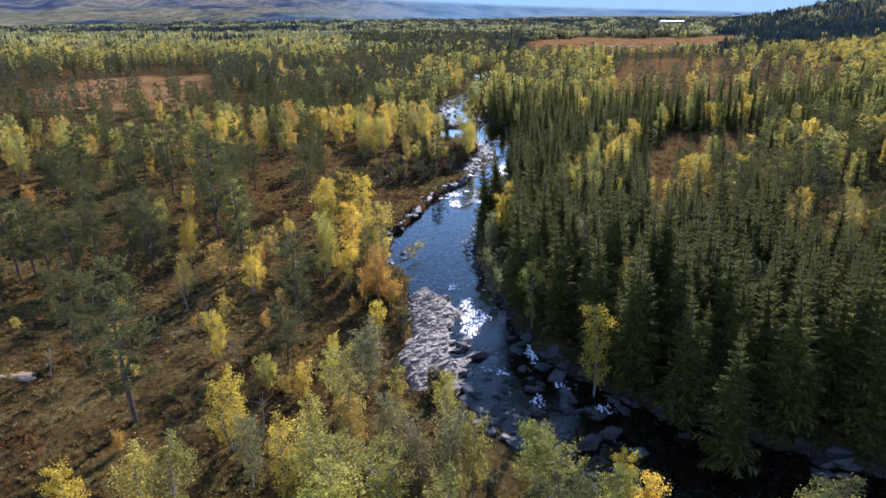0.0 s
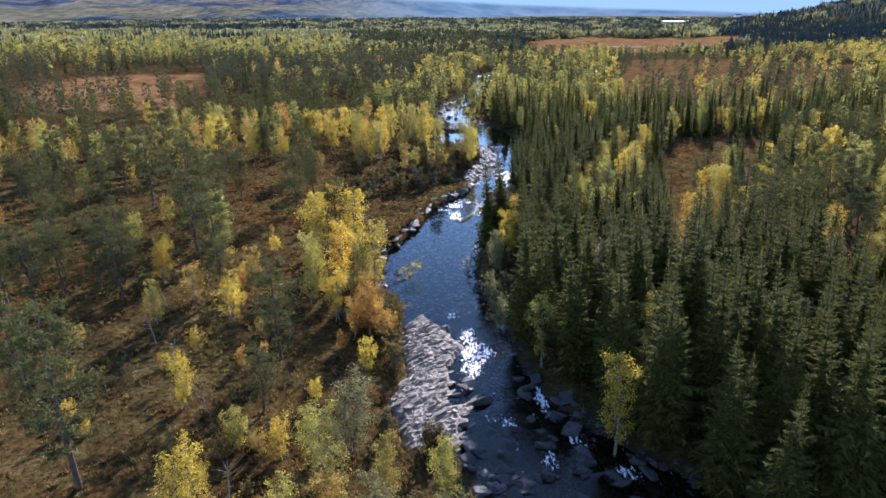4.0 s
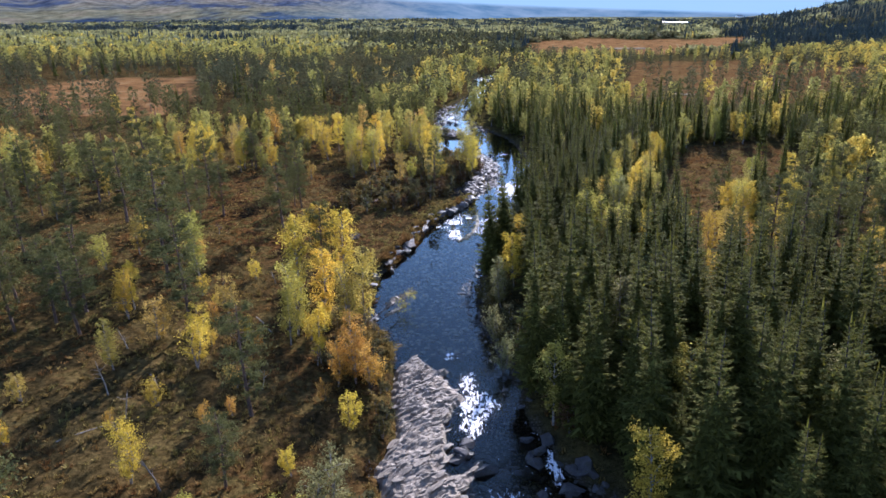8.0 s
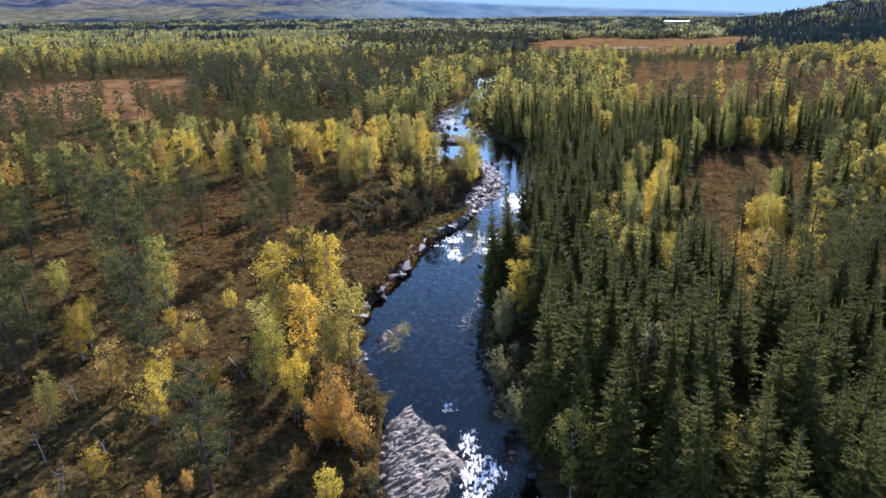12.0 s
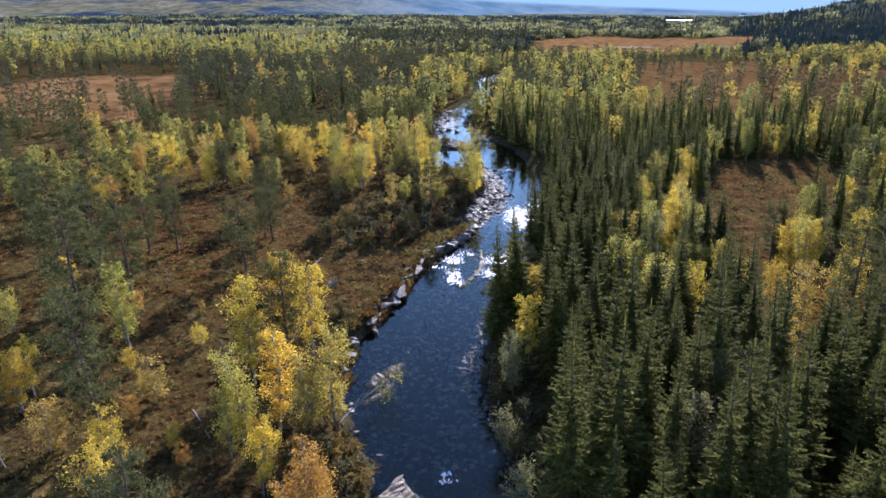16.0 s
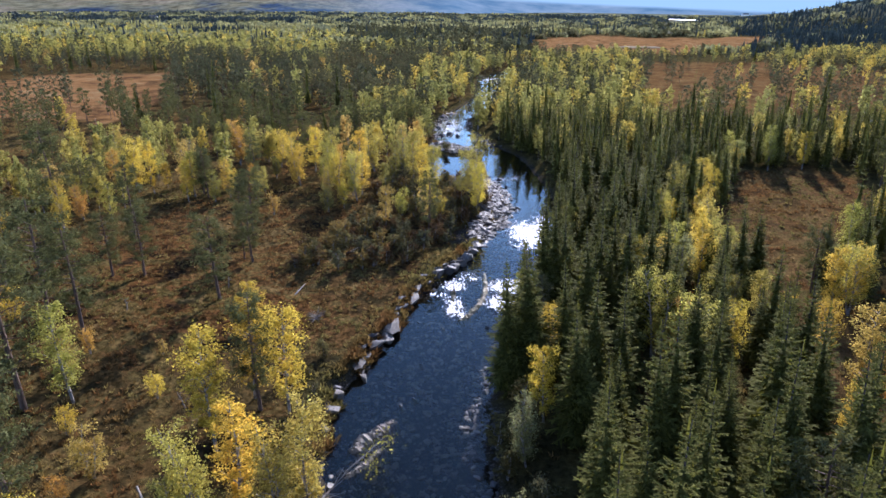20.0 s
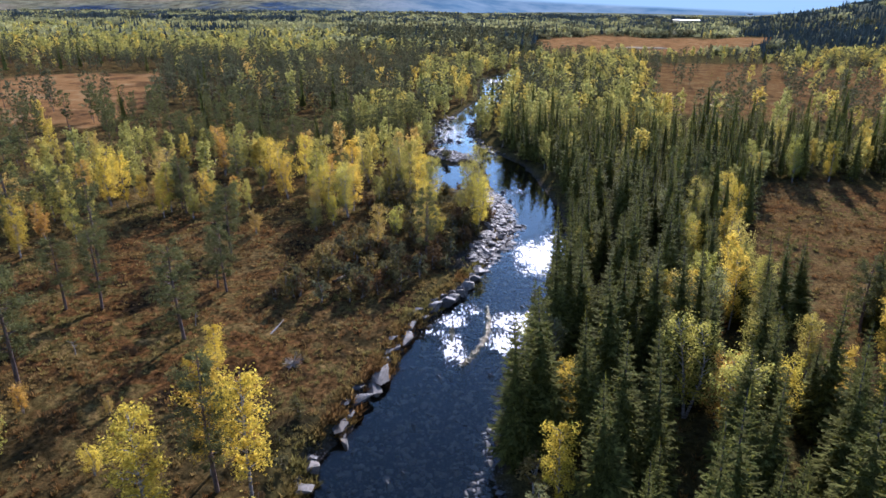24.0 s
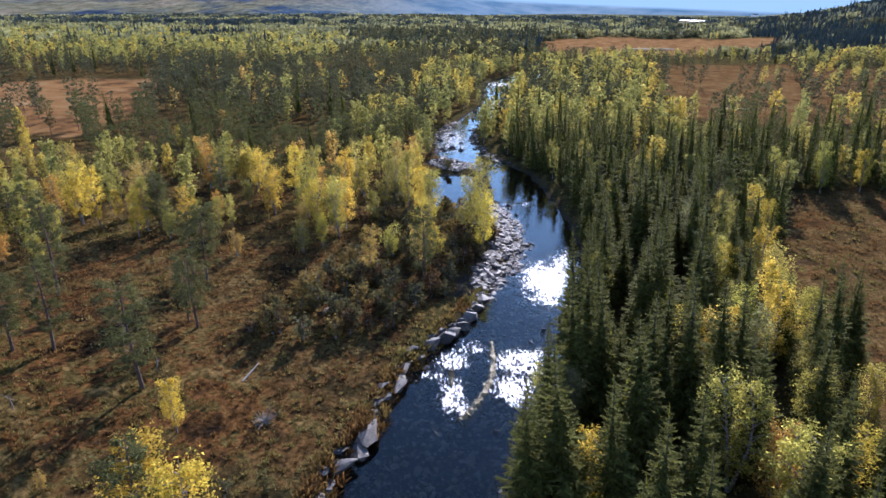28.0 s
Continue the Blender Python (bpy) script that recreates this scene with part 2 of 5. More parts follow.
def spruce_crown(h, width, levels, arms, rng, twigs=3, core=0.27):
    """Boughs in uneven tiers that droop and turn up at the tip, each a comb of narrow hanging twigs; all triangles."""
    verts = []
    down = np.array((0, 0, 1.0))
    for i in range(levels):
        u = (i + rng.uniform(-0.35, 0.35)) / levels
        z = h * (0.06 + 0.93 * u)
        reach = width * (1 - 0.96 * u) ** 0.9 * rng.uniform(0.8, 1.12) * (0.45 + 0.55 * min(1, u * 7 + 0.25))
        count = max(3, int(arms * (1 - 0.5 * u)))
        turn = rng.uniform(0, 6.28)
        for k in range(count):
            r = reach * rng.uniform(0.6, 1.2)
            az = turn + 6.2832 * (k + rng.uniform(-0.4, 0.4)) / count
            out, side = np.array((math.cos(az), math.sin(az), 0)), np.array((-math.sin(az), math.cos(az), 0))
            droop = rng.uniform(0.25, 0.55) * (1 - 0.8 * u) - 0.35 * u

            def at(s):
                return out * r * s + down * (z - droop * r * s ** 1.2 + 0.18 * r * s ** 3)

            thick = 0.05 * r + 0.03
            for j in range(twigs):
                s = 0.16 + 0.78 * (j + rng.uniform(-0.2, 0.2)) / max(1, twigs - 1)
                wide = r * rng.uniform(0.22, 0.42) * (1.2 - 0.75 * s)
                for sg in (-1, 1):
                    tip = at(min(1.08, s + 0.20)) + side * sg * wide - down * wide * rng.uniform(0.1, 0.75)
                    verts += [at(s) - out * thick * 1.4, at(s) + out * thick * 1.4 - down * 0.02, tip]
            verts += [at(0.05) + side * 0.11 * r, at(0.05) - side * 0.11 * r, at(0.6) - down * 0.05 * r]
            hang = at(0.55) - down * (r * rng.uniform(0.14, 0.3) + 0.05)
            verts += [at(0.4), at(0.72), hang]
            verts += [at(0.62) + side * thick, at(0.62) - side * thick, at(1.15)]
    # dense inner growth round the stem
    rings, sides = max(3, levels // 5), 6
    ring = [[np.array((math.cos(a) * r, math.sin(a) * r, z)) for a, r in ((6.2832 * k / sides + 0.5 * i, core * width * (1 - 0.95 * i / rings) * rng.uniform(0.6, 1.25)) for k in range(sides))]
            for i, z in ((i, h * (0.08 + 0.72 * i / rings)) for i in range(rings + 1))]
    for low, high in zip(ring, ring[1:]):
        for k in range(sides):
            k2 = (k + 1) % sides
            verts += [low[k], low[k2], high[k], low[k2], high[k2], high[k]]
    verts += [np.array((0.05, 0, h * 0.95)), np.array((-0.03, 0.04, h * 0.95)), np.array((0, 0, h * 1.03))]
    verts = np.array(verts)
    return verts, np.arange(len(verts)).reshape(-1, 3)


def stem_line(h, lean, rng, steps=6):
    """A slightly bent trunk line from below the ground to the top."""
    sway = rng.uniform(-1, 1, 2) * lean
    bend = rng.uniform(-1, 1, 2) * lean * 0.8
    return [(sway[0] * u + bend[0] * math.sin(3.1 * u), sway[1] * u + bend[1] * math.sin(2.6 * u), h * u - (0.3 if u == 0 else 0)) for u in np.linspace(0, 1, steps)]


def along(line, u):
    f = u * (len(line) - 1)
    i = min(int(f), len(line) - 2)
    return np.array(line[i]) + (f - i) * (np.array(line[i + 1]) - np.array(line[i]))


def birch_shape(h, rng, stems=1, leaves=900, size=0.27, limbs=15, wide=0.2, low=0.26, three=False):
    """Corners and faces of stems, limbs and leaf crown of a birch."""
    wood, arms, centres = [], [], []
    for s in range(stems):
        hs = h * (1 if s == 0 else rng.uniform(0.7, 0.92))
        line = stem_line(hs, 0.05 * h if stems == 1 else 0.13 * h, rng)
        wood.append(tube(line, np.linspace(0.011 * h + 0.02, 0.012, len(line)), 6))
        for k in range(limbs):
            u = low + (0.95 - low) * (k + rng.uniform(0, 1)) / limbs
            v = (u - low) / (1 - low)
            reach = h * wide * (0.55 + 1.3 * v) * (1.12 - v) ** 0.7 * rng.uniform(0.55, 1.25)
            az = k * 2.4 + rng.uniform(-0.6, 0.6)
            root = along(line, u)
            tip = root + np.array((math.cos(az) * reach, math.sin(az) * reach, reach * rng.uniform(0.5, 1.1)))
            if tip[2] > h:
                tip[2] = h * rng.uniform(0.96, 1.0)
            mid = (root + tip) / 2 + np.array((0, 0, reach * 0.12))
            arms.append(tube([root, mid, tip], [0.006 * h * (1.1 - 0.6 * u), 0.004 * h * (1.1 - 0.6 * u), 0.004], 3))
            share = int(leaves / (limbs * stems) / 3)
            for c, spread in ((mid, 0.30), ((mid + tip) / 2, 0.36), (tip, 0.30)):
                centres.append(c + rng.normal(size=(share, 3)) * spread * reach * np.array((0.62, 0.62, 0.85)) - np.array((0, 0, reach * 0.1)))
    centres = np.concatenate(centres)
    return joined(wood), joined(arms), leaves_at(centres, size, rng, 0.5, three)


def pine_shape(h, rng, leaves=800, size=0.3, limbs=24, low=0.3, wide=0.13, three=False):
    line = stem_line(h, 0.025 * h, rng)
    wood = tube(line, np.linspace(0.015 * h + 0.03, 0.03, len(line)), 7)
    arms, centres = [], []
    for k in range(limbs):
        u = low + (0.97 - low) * (k + rng.uniform(0, 1)) / limbs
        v = (u - low) / (1 - low)
        reach = h * wide * (0.5 + 1.2 * v) * (1.15 - v) ** 0.75 * rng.uniform(0.5, 1.25)
        az = k * 2.4 + rng.uniform(-0.8, 0.8)
        root = along(line, u)
        tip = root + np.array((math.cos(az) * reach, math.sin(az) * reach, reach * rng.uniform(-0.05, 0.55)))
        mid = (root + tip) / 2 - np.array((0, 0, reach * 0.06))
        arms.append(tube([root, mid, tip], [0.005 * h * (1.15 - 0.7 * u), 0.0035 * h * (1.15 - 0.7 * u), 0.006], 3))
        share = max(3, int(leaves / limbs / 3))
        for c, spread in ((mid * 0.55 + tip * 0.45, 0.2), (mid * 0.3 + tip * 0.7, 0.24), (tip, 0.24)):
            centres.append(c + rng.normal(size=(share, 3)) * spread * reach * np.array((0.8, 0.8, 0.5)) + np.array((0, 0, reach * 0.06)))
    top = along(line, 0.97)
    centres.append(top + rng.normal(size=(14, 3)) * 0.03 * h)
    return wood, joined(arms), leaves_at(np.concatenate(centres), size, rng, 0.8, three, 0.5)


def angular_shape(rng, points=15, flat=0.6):
    """A split, sharp-edged stone: the hull of a few random points."""
    bm = bmesh.new()
    for p in rng.normal(size=(points, 3)):
        p = p / np.linalg.norm(p) * rng.uniform(0.75, 1.1)
        bm.verts.new((p[0], p[1], p[2] * flat))
    made = bmesh.ops.convex_hull(bm, input=bm.verts)
    bmesh.ops.delete(bm, geom=[v for v in made["geom_interior"] if isinstance(v, bmesh.types.BMVert)], context="VERTS")
    bmesh.ops.triangulate(bm, faces=bm.faces)
    bm.verts.index_update()
    verts = np.array([v.co[:] for v in bm.verts])
    faces = np.array([[v.index for v in f.verts] for f in bm.faces])
    bm.free()
    return verts, faces


def worn(shape, seed):
    """A split stone with chipped, weathered faces: finer faces, shaken a little."""
    verts, faces = shape
    bm = bmesh.new()
    made = [bm.verts.new(v) for v in verts]
    for f in faces:
        bm.faces.new([made[i] for i in f])
    bmesh.ops.subdivide_edges(bm, edges=bm.edges, cuts=2, use_grid_fill=True)
    shift = Vector((seed * 5.1, seed * 2.3, 1.0))
    for v in bm.verts:
        v.co += v.co.normalized() * (0.07 * noise.noise(v.co * 2.6 + shift) + 0.05 * noise.noise(v.co * 7.0 + shift))
    bmesh.ops.triangulate(bm, faces=bm.faces)
    bm.verts.index_update()
    out = np.array([v.co[:] for v in bm.verts]), np.array([[v.index for v in f.verts] for f in bm.faces])
    bm.free()
    return out


def scattered(shapes, spots, rng, lean=0.0):
    """Many turned and scaled copies of a few shapes as one pair of arrays. spots: rows of x, y, z, scale."""
    verts, faces, n = [], [], 0
    spots = np.asarray(spots, float)
    pick = rng.integers(0, len(shapes), len(spots))
    for k, (v, f) in enumerate(shapes):
        mine = spots[pick == k]
        if not len(mine):
            continue
        a = rng.uniform(0, 6.2832, len(mine))
        c, s, m = np.cos(a)[:, None], np.sin(a)[:, None], mine[:, 3:4]
        tall = m * rng.uniform(0.85, 1.2, m.shape)
        x = (v[:, 0] * c - v[:, 1] * s + lean * v[:, 2]) * m + mine[:, 0:1]
        y = (v[:, 0] * s + v[:, 1] * c) * m + mine[:, 1:2]
        z = v[:, 2] * tall + mine[:, 2:3]
        verts.append(np.stack([x, y, z], -1).reshape(-1, 3))
        faces.append((f[None] + (np.arange(len(mine)) * len(v))[:, None, None] + n).reshape(-1, f.shape[1]))
        n += len(v) * len(mine)
    return np.concatenate(verts), np.concatenate(faces)


def axis(low, high, fine_low, fine_high, step, growth=1.06, most=60.0):
    """Grid lines: even between fine_low and fine_high, ever wider outside."""
    mid = list(np.arange(fine_low, fine_high + step / 2, step))
    up, s = [mid[-1]], step
    while up[-1] < high:
        s = min(s * growth, most)
        up.append(up[-1] + s)
    down, s = [mid[0]], step
    while down[-1] > low:
        s = min(s * growth, most)
        down.append(down[-1] - s)
    return np.array(down[:0:-1] + mid + up[1:])

# ---- lie of the land: river line (x, y, half width) from the near bend upstream ----
RIVER = [(76.3, -0.0, 8), (43.1, 20.4, 8), (28.8, 28.7, 7), (19.1, 34.9, 6), (12.4, 40.1, 5.2), (7.2, 45.3, 5.4), (5.1, 51.3, 4.0), (4.1, 59.3, 2.6),
         (2.7, 65.9, 3.4), (-0.1, 71.0, 5.0), (-1.5, 76.0, 5.6), (-2.3, 80.7, 6.2), (-2.0, 86.6, 6.5), (-0.4, 93.5, 5.9), (1.1, 98.4, 5.6),
         (2.4, 103.7, 5.8), (4.8, 109.1, 5.9), (7.6, 115.3, 6.0), (10.0, 122.5, 5.3), (13.3, 131.0, 4.6), (15.1, 140.4, 4.0), (15.1, 149.8, 4.2),
         (14.2, 159.1, 4.6), (13.4, 170.3, 4.6), (12.2, 181.0, 4.0), (8.8, 190.0, 3.2), (3.2, 199.5, 5.2), (1.9, 212.5, 4.6), (3.3, 228.2, 3.4), (9.6, 251.1, 4.0),
         (15.7, 276.7, 3.6), (21.5, 334.1, 6.5), (40.7, 379.0, 6)]
POOL = [(1.2, 160.6, 2.6), (1.4, 168.0, 3.5), (1.8, 176.3, 3.8)]
SHELF = [(-2.6, 69.2), (-4.6, 66.8), (-4.8, 62.7), (-4.2, 59.7), (-3.9, 56.2), (-5.3, 52.4), (-4.2, 49.4), (-3.2, 45.5), (1.0, 45.5), (1.6, 50.1), (2.6, 52.0), (3.1, 54.0),
         (2.1, 52.9), (0.8, 51.7), (0.4, 52.4), (0.6, 55.7), (0.4, 57.8), (2.1, 62.2), (1.3, 62.7), (0.2, 65.0), (0.9, 66.2), (-0.7, 66.4), (-1.9, 68.2)]


def inside(poly, x, y):
    hit = np.zeros(np.shape(x), bool)
    for (x0, y0), (x1, y1) in zip(poly, poly[1:] + poly[:1]):
        if y0 != y1:
            hit ^= ((y0 > y) != (y1 > y)) & (x < (x1 - x0) * (y - y0) / (y1 - y0) + x0)
    return hit


def patch(poly, x, y):
    """Inside a shape of the plan whose rim wanders a little."""
    k = 0.02 * np.minimum(np.maximum(y, 60), 600)
    return inside(poly, x + k * (ripple(x, y, 9 * k, 1) + 0.5 * ripple(x, y, 3.1 * k, 2)), y + k * (ripple(x, y, 8 * k, 4) + 0.5 * ripple(x, y, 3.4 * k, 6)))


def edge_distance(poly, x, y):
    best = np.full(np.shape(x), 1e9)
    for (x0, y0), (x1, y1) in zip(poly, poly[1:] + poly[:1]):
        dx, dy = x1 - x0, y1 - y0
        u = np.clip(((x - x0) * dx + (y - y0) * dy) / (dx * dx + dy * dy), 0, 1)
        best = np.minimum(best, np.hypot(x - x0 - u * dx, y - y0 - u * dy))
    return np.where(inside(poly, x, y), best, -best)


def smooth(a, b, v):
    u = np.clip((v - a) / (b - a), 0, 1)
    return u * u * (3 - 2 * u)


def chain(line, x, y):
    """Distance to a line of discs with growing radii; negative inside. Also the side: +1 to the line's right going upstream."""
    best = np.full(np.shape(x), 1e9)
    side = np.ones(np.shape(x))
    for (x0, y0, r0), (x1, y1, r1) in zip(line, line[1:]):
        dx, dy = x1 - x0, y1 - y0
        u = np.clip(((x - x0) * dx + (y - y0) * dy) / (dx * dx + dy * dy), 0, 1)
        d = np.hypot(x - x0 - u * dx, y - y0 - u * dy) - (r0 + u * (r1 - r0))
        near = d < best
        best = np.where(near, d, best)
        side = np.where(near, np.where((x - x0) * dy - (y - y0) * dx > 0, 1.0, -1.0), side)
    return best, side


def ripple(x, y, size, seed=0.0):
    """Smooth irregular waves between -1 and 1."""
    k = 6.2832 / size
    return (np.sin(k * (x * 0.83 + y * 0.31) + seed) + np.sin(k * (x * -0.42 + y * 0.97) + 1.7 * seed + 1)
            + np.sin(k * (x * 1.37 - y * 1.11) + 2.3 * seed + 2) + np.sin(k * (x * 1.9 + y * 1.6) + 0.6 * seed)) / 4


def shore(x, y):
    """Signed distance to the water's edge, wavy like a real bank."""
    d, side = chain(RIVER, x, y)
    p, _ = chain(POOL, x, y)
    d = np.minimum(d, p) + 0.45 * ripple(x, y, 5.5, 1.0) + 0.25 * ripple(x, y, 2.1, 4.0)
    return d, side


def hill_foot(deg):
    """How far off the wooded valley side begins, by the bearing in degrees."""
    return np.interp(deg, (-54, -30, -14, 0, 10, 54), (1450, 1450, 1600, 2200, 3400, 3600))


def ground_z(x, y):
    x, y = np.asarray(x, float), np.asarray(y, float)
    d, side = shore(x, y)
    left = np.where(side < 0, 1.0, 0.0)
    out = np.maximum(d, 0)
    # the banks
    steep = left * smooth(80, 92, y) * (1 - smooth(112, 125, y))
    z = smooth(-0.3, 3.5 - 2.2 * steep, d) * (0.85 + 0.45 * steep) - 0.12 * smooth(0, 0.4, -d) - 0.75 * smooth(0.2, 3.0, -d)
    z = z + left * 0.010 * np.minimum(out, 160) + (1 - left) * 0.006 * np.minimum(out, 160)
    # bog humps
    far = smooth(1, 8, out)
    z = z + far * (0.35 * ripple(x, y, 31, 2) + 0.18 * ripple(x, y, 9, 5) + 0.26 * np.abs(ripple(x, y, 5.2, 7)) + 0.14 * np.abs(ripple(x, y, 2.6, 3)))
    z = z + smooth(150, 400, out) * 1.5 * ripple(x, y, 170, 3)
    # hillside on the sunny side and the dark ridge behind it
    z = z + 0.052 * np.maximum(0, x - 52 - 0.3 * y) * (1 - smooth(700, 1300, y)) * (1 - 0.5 * smooth(150, 500, x - 0.3 * y))
    z = z + 100 * np.exp(-((x - 900) / 285) ** 2 - ((y - 1000) / 280) ** 2)
    z = z + 38 * np.exp(-((x - 1340) / 300) ** 2 - ((y - 2300) / 420) ** 2)
    # rolling land far off, with low wooded knolls
    z = z + 15 * np.exp(-((x - 270) / 110) ** 2 - ((y - 1650) / 120) ** 2) + 13 * np.exp(-((x - 500) / 45) ** 2 - ((y - 1700) / 100) ** 2)
    z = z + 10 * smooth(900, 1800, y) * ripple(x, y, 520, 6) * (1 - smooth(-200, 500, x - 0.25 * y))
    z = z - 12 * smooth(450, 2200, y)
    z = z - 60 * smooth(0, 400, np.hypot(x, y) - hill_foot(np.degrees(np.arctan2(x, np.maximum(y, 1.0)))))
    # gravel bar with the pool behind it, and rock slabs
    bar = np.exp(-((x - 6.9) / 3.3) ** 2 - ((y - 149.8) / 12.5) ** 2)
    spit = np.exp(-((x - 2.5) / 5.5) ** 2 - ((y - 186.5) / 4.5) ** 2)
    z = np.maximum(z, -0.7 + 1.45 * bar)
    z = np.where(z > 0.55, z + (0.5 - z) * smooth(0.3, 0.7, spit), np.maximum(z, -0.7 + 1.25 * spit))
    wash = np.exp(-((x - 3.4) / 2.2) ** 2 - ((y - 83) / 8) ** 2) + 0.8 * np.exp(-((x - 9) / 6) ** 2 - ((y - 43) / 7) ** 2)
    z = np.where(d < 0, np.minimum(z + 0.62 * wash, -0.1), z)
    under = smooth(-0.9, 0.2, edge_distance(SHELF, x, y))
    z = z * (1 - under) - 0.45 * under
    return z


# ---- the ground: one sheet to the horizon ----
MEADOW = [(36.5, 119.5), (36.5, 111), (41, 108.5), (50, 115), (62, 125), (67, 133), (76, 148), (83, 164), (72, 169), (58, 164), (49, 144), (41.5, 132)]
CLEARING = [(30, 80), (40, 70), (60, 72), (72, 86), (82, 109), (68, 111), (58, 102), (47, 106), (37, 108), (32, 96)]
OPEN_BOG = [(-44.8, 95.5), (-29.0, 97.1), (-19.3, 90.9), (-7.7, 93.6), (-2.8, 110.1), (-5.5, 123.7), (-13.1, 132.6), (-28.2, 138.9), (-45.7, 136.7), (-50.2, 116.3)]
ORANGE_BOG = [(-172, 268), (-130, 205), (-88, 206), (-92, 244), (-110, 300), (-116, 325), (-162, 318)]
FAR_BOG_A = [(68, 272), (74, 246), (90, 232), (132, 238), (170, 270), (220, 345), (206, 395), (172, 430), (122, 428), (100, 395), (84, 330)]
FAR_BOG_B = [(56, 515), (70, 488), (120, 480), (215, 515), (306, 650), (310, 740), (224, 760), (168, 800), (98, 700)]
FAR_FIELD = [(-205, 690), (-82, 680), (-90, 800), (-220, 810)]
OPEN = [MEADOW, OPEN_BOG, ORANGE_BOG, FAR_BOG_A, FAR_BOG_B, FAR_FIELD]


def build_ground():
    xs = axis(-4700, 4700, -52, 26, 0.85, 1.05, 70)
    ys = axis(-160, 4800, 24, 165, 0.85, 1.05, 70)
    gx, gy = np.meshgrid(xs, ys)
    x, y = gx.ravel(), gy.ravel()
    z = ground_z(x, y)
    nx, ny = len(xs), len(ys)
    i = (np.arange(ny - 1)[:, None] * nx + np.arange(nx - 1)[None]).ravel()
    me = mesh_of("ground", np.stack([x, y, z], 1), np.stack([i, i + 1, i + nx + 1, i + nx], 1), GROUND, True)
    d, side = shore(x, y)
    stone = smooth(1.3, 0.1, d + 0.5 * ripple(x, y, 3.1, 2))
    stone = np.maximum(stone, np.exp(-((x - 8.0) / 3.4) ** 2 - ((y - 149.8) / 13) ** 2))
    stone = np.maximum(stone, smooth(0.2, 0.5, np.exp(-((x - 2.5) / 5.5) ** 2 - ((y - 186.5) / 4.5) ** 2)))
    strand = smooth(121, 126, y) * (1 - smooth(156, 162, y)) * (side < 0)
    stone = np.maximum(stone, strand * smooth(4.6, 2.6, d + 0.8 * ripple(x, y, 3.1, 2)))
    wood = np.full(len(x), 1.0)
    for poly in OPEN:
        wood[patch(poly, x, y)] = 0.0
    wood = np.where((side < 0) & (d > 3), np.minimum(wood, 0.35), wood)
    wood[patch(CLEARING, x, y)] = 0.25
    sedge = np.zeros(len(x))
    for poly, much in ((ORANGE_BOG, 1.0), (FAR_BOG_A, 0.45), (FAR_BOG_B, 1.0), (FAR_FIELD, 1.0), (MEADOW, 0.15), (CLEARING, 0.4)):
        sedge[patch(poly, x, y)] = much
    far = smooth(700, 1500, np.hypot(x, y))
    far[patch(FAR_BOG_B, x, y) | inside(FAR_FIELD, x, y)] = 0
    for name, values in (("stone", stone), ("wood", wood), ("sedge", sedge), ("far", far)):
        me.attributes.new(name, "FLOAT", "POINT").data.foreach_set("value", values.astype(np.float32))
    return tagged(new("ground", me), "brown autumn bog and mossy forest floor", "ground", kind="structure")


def white_water(x, y):
    """How broken the river is, from 0 to 1."""
    f = np.zeros(np.shape(x))
    for cx, cy, rx, ry, k in NEAR_RIFFLES + UPPER_RIFFLES:
        f = np.maximum(f, k * np.exp(-(((x - cx) / rx) ** 2 + ((y - cy) / ry) ** 2) ** 1.4))
    f = np.where(y < 70, np.minimum(1.0, f * 1.18), f)
    return np.maximum(f, 0.42 * smooth(70, 60, y) * (1 - smooth(30, 45, x)))


NEAR_RIFFLES = [(2.3, 64, 1.2, 2.5, 0.9), (3.0, 60.5, 2.2, 2.8, 1.0), (2.4, 57.8, 1.6, 2, 0.9), (4.5, 53, 1.0, 1.8, 0.5), (3.5, 50, 1.6, 1.5, 0.6),
                (5, 49.3, 1.4, 1.5, 0.7), (7.3, 50, 1, 1.2, 0.6), (7.8, 45, 0.8, 2.5, 0.85), (5.4, 46.4, 1, 1.2, 0.6), (12.4, 39.1, 3, 2.5, 0.5),
                (0.7, 68.9, 1.4, 1.2, 0.75), (4.8, 67.8, 0.9, 1.2, 0.45), (19, 33.9, 3, 3, 0.4), (8.4, 53, 1.0, 3.6, 0.85), (10.4, 47.2, 1.0, 2.6, 0.75), (13.6, 43.4, 2.2, 1.3, 0.8), (7.6, 57.5, 0.7, 2.0, 0.7)]
UPPER_RIFFLES = [(-0.3, 108.2, 2.0, 1.3, 0.9), (1.6, 110.7, 2.38, 2.6, 1.0), (3.6, 113.2, 2.25, 2.08, 0.9), (1.6, 105.3, 1.62, 4.16, 1.05),
                 (2.4, 103.2, 1.25, 1.82, 1.0), (8, 110.5, 3.75, 3.38, 1.05), (6.9, 106.2, 2.75, 3.38, 1.05), (9.8, 112, 2.0, 1.69, 0.9),
                 (13.5, 129.5, 5.0, 8.45, 1.1), (12.5, 124.5, 3.75, 2.86, 0.9), (16.3, 133, 3.25, 7.8, 1.05), (16.6, 140, 2.5, 3.9, 0.7),
                 (11, 159.8, 2.5, 2.86, 0.8), (14, 161, 2.25, 2.08, 0.75), (12.3, 154, 2.0, 2.6, 0.55), (1.9, 214.3, 6.25, 22.1, 0.85),
                 (15.7, 276.7, 5.0, 26.0, 0.9), (21.5, 334, 8.75, 15.6, 0.9)]


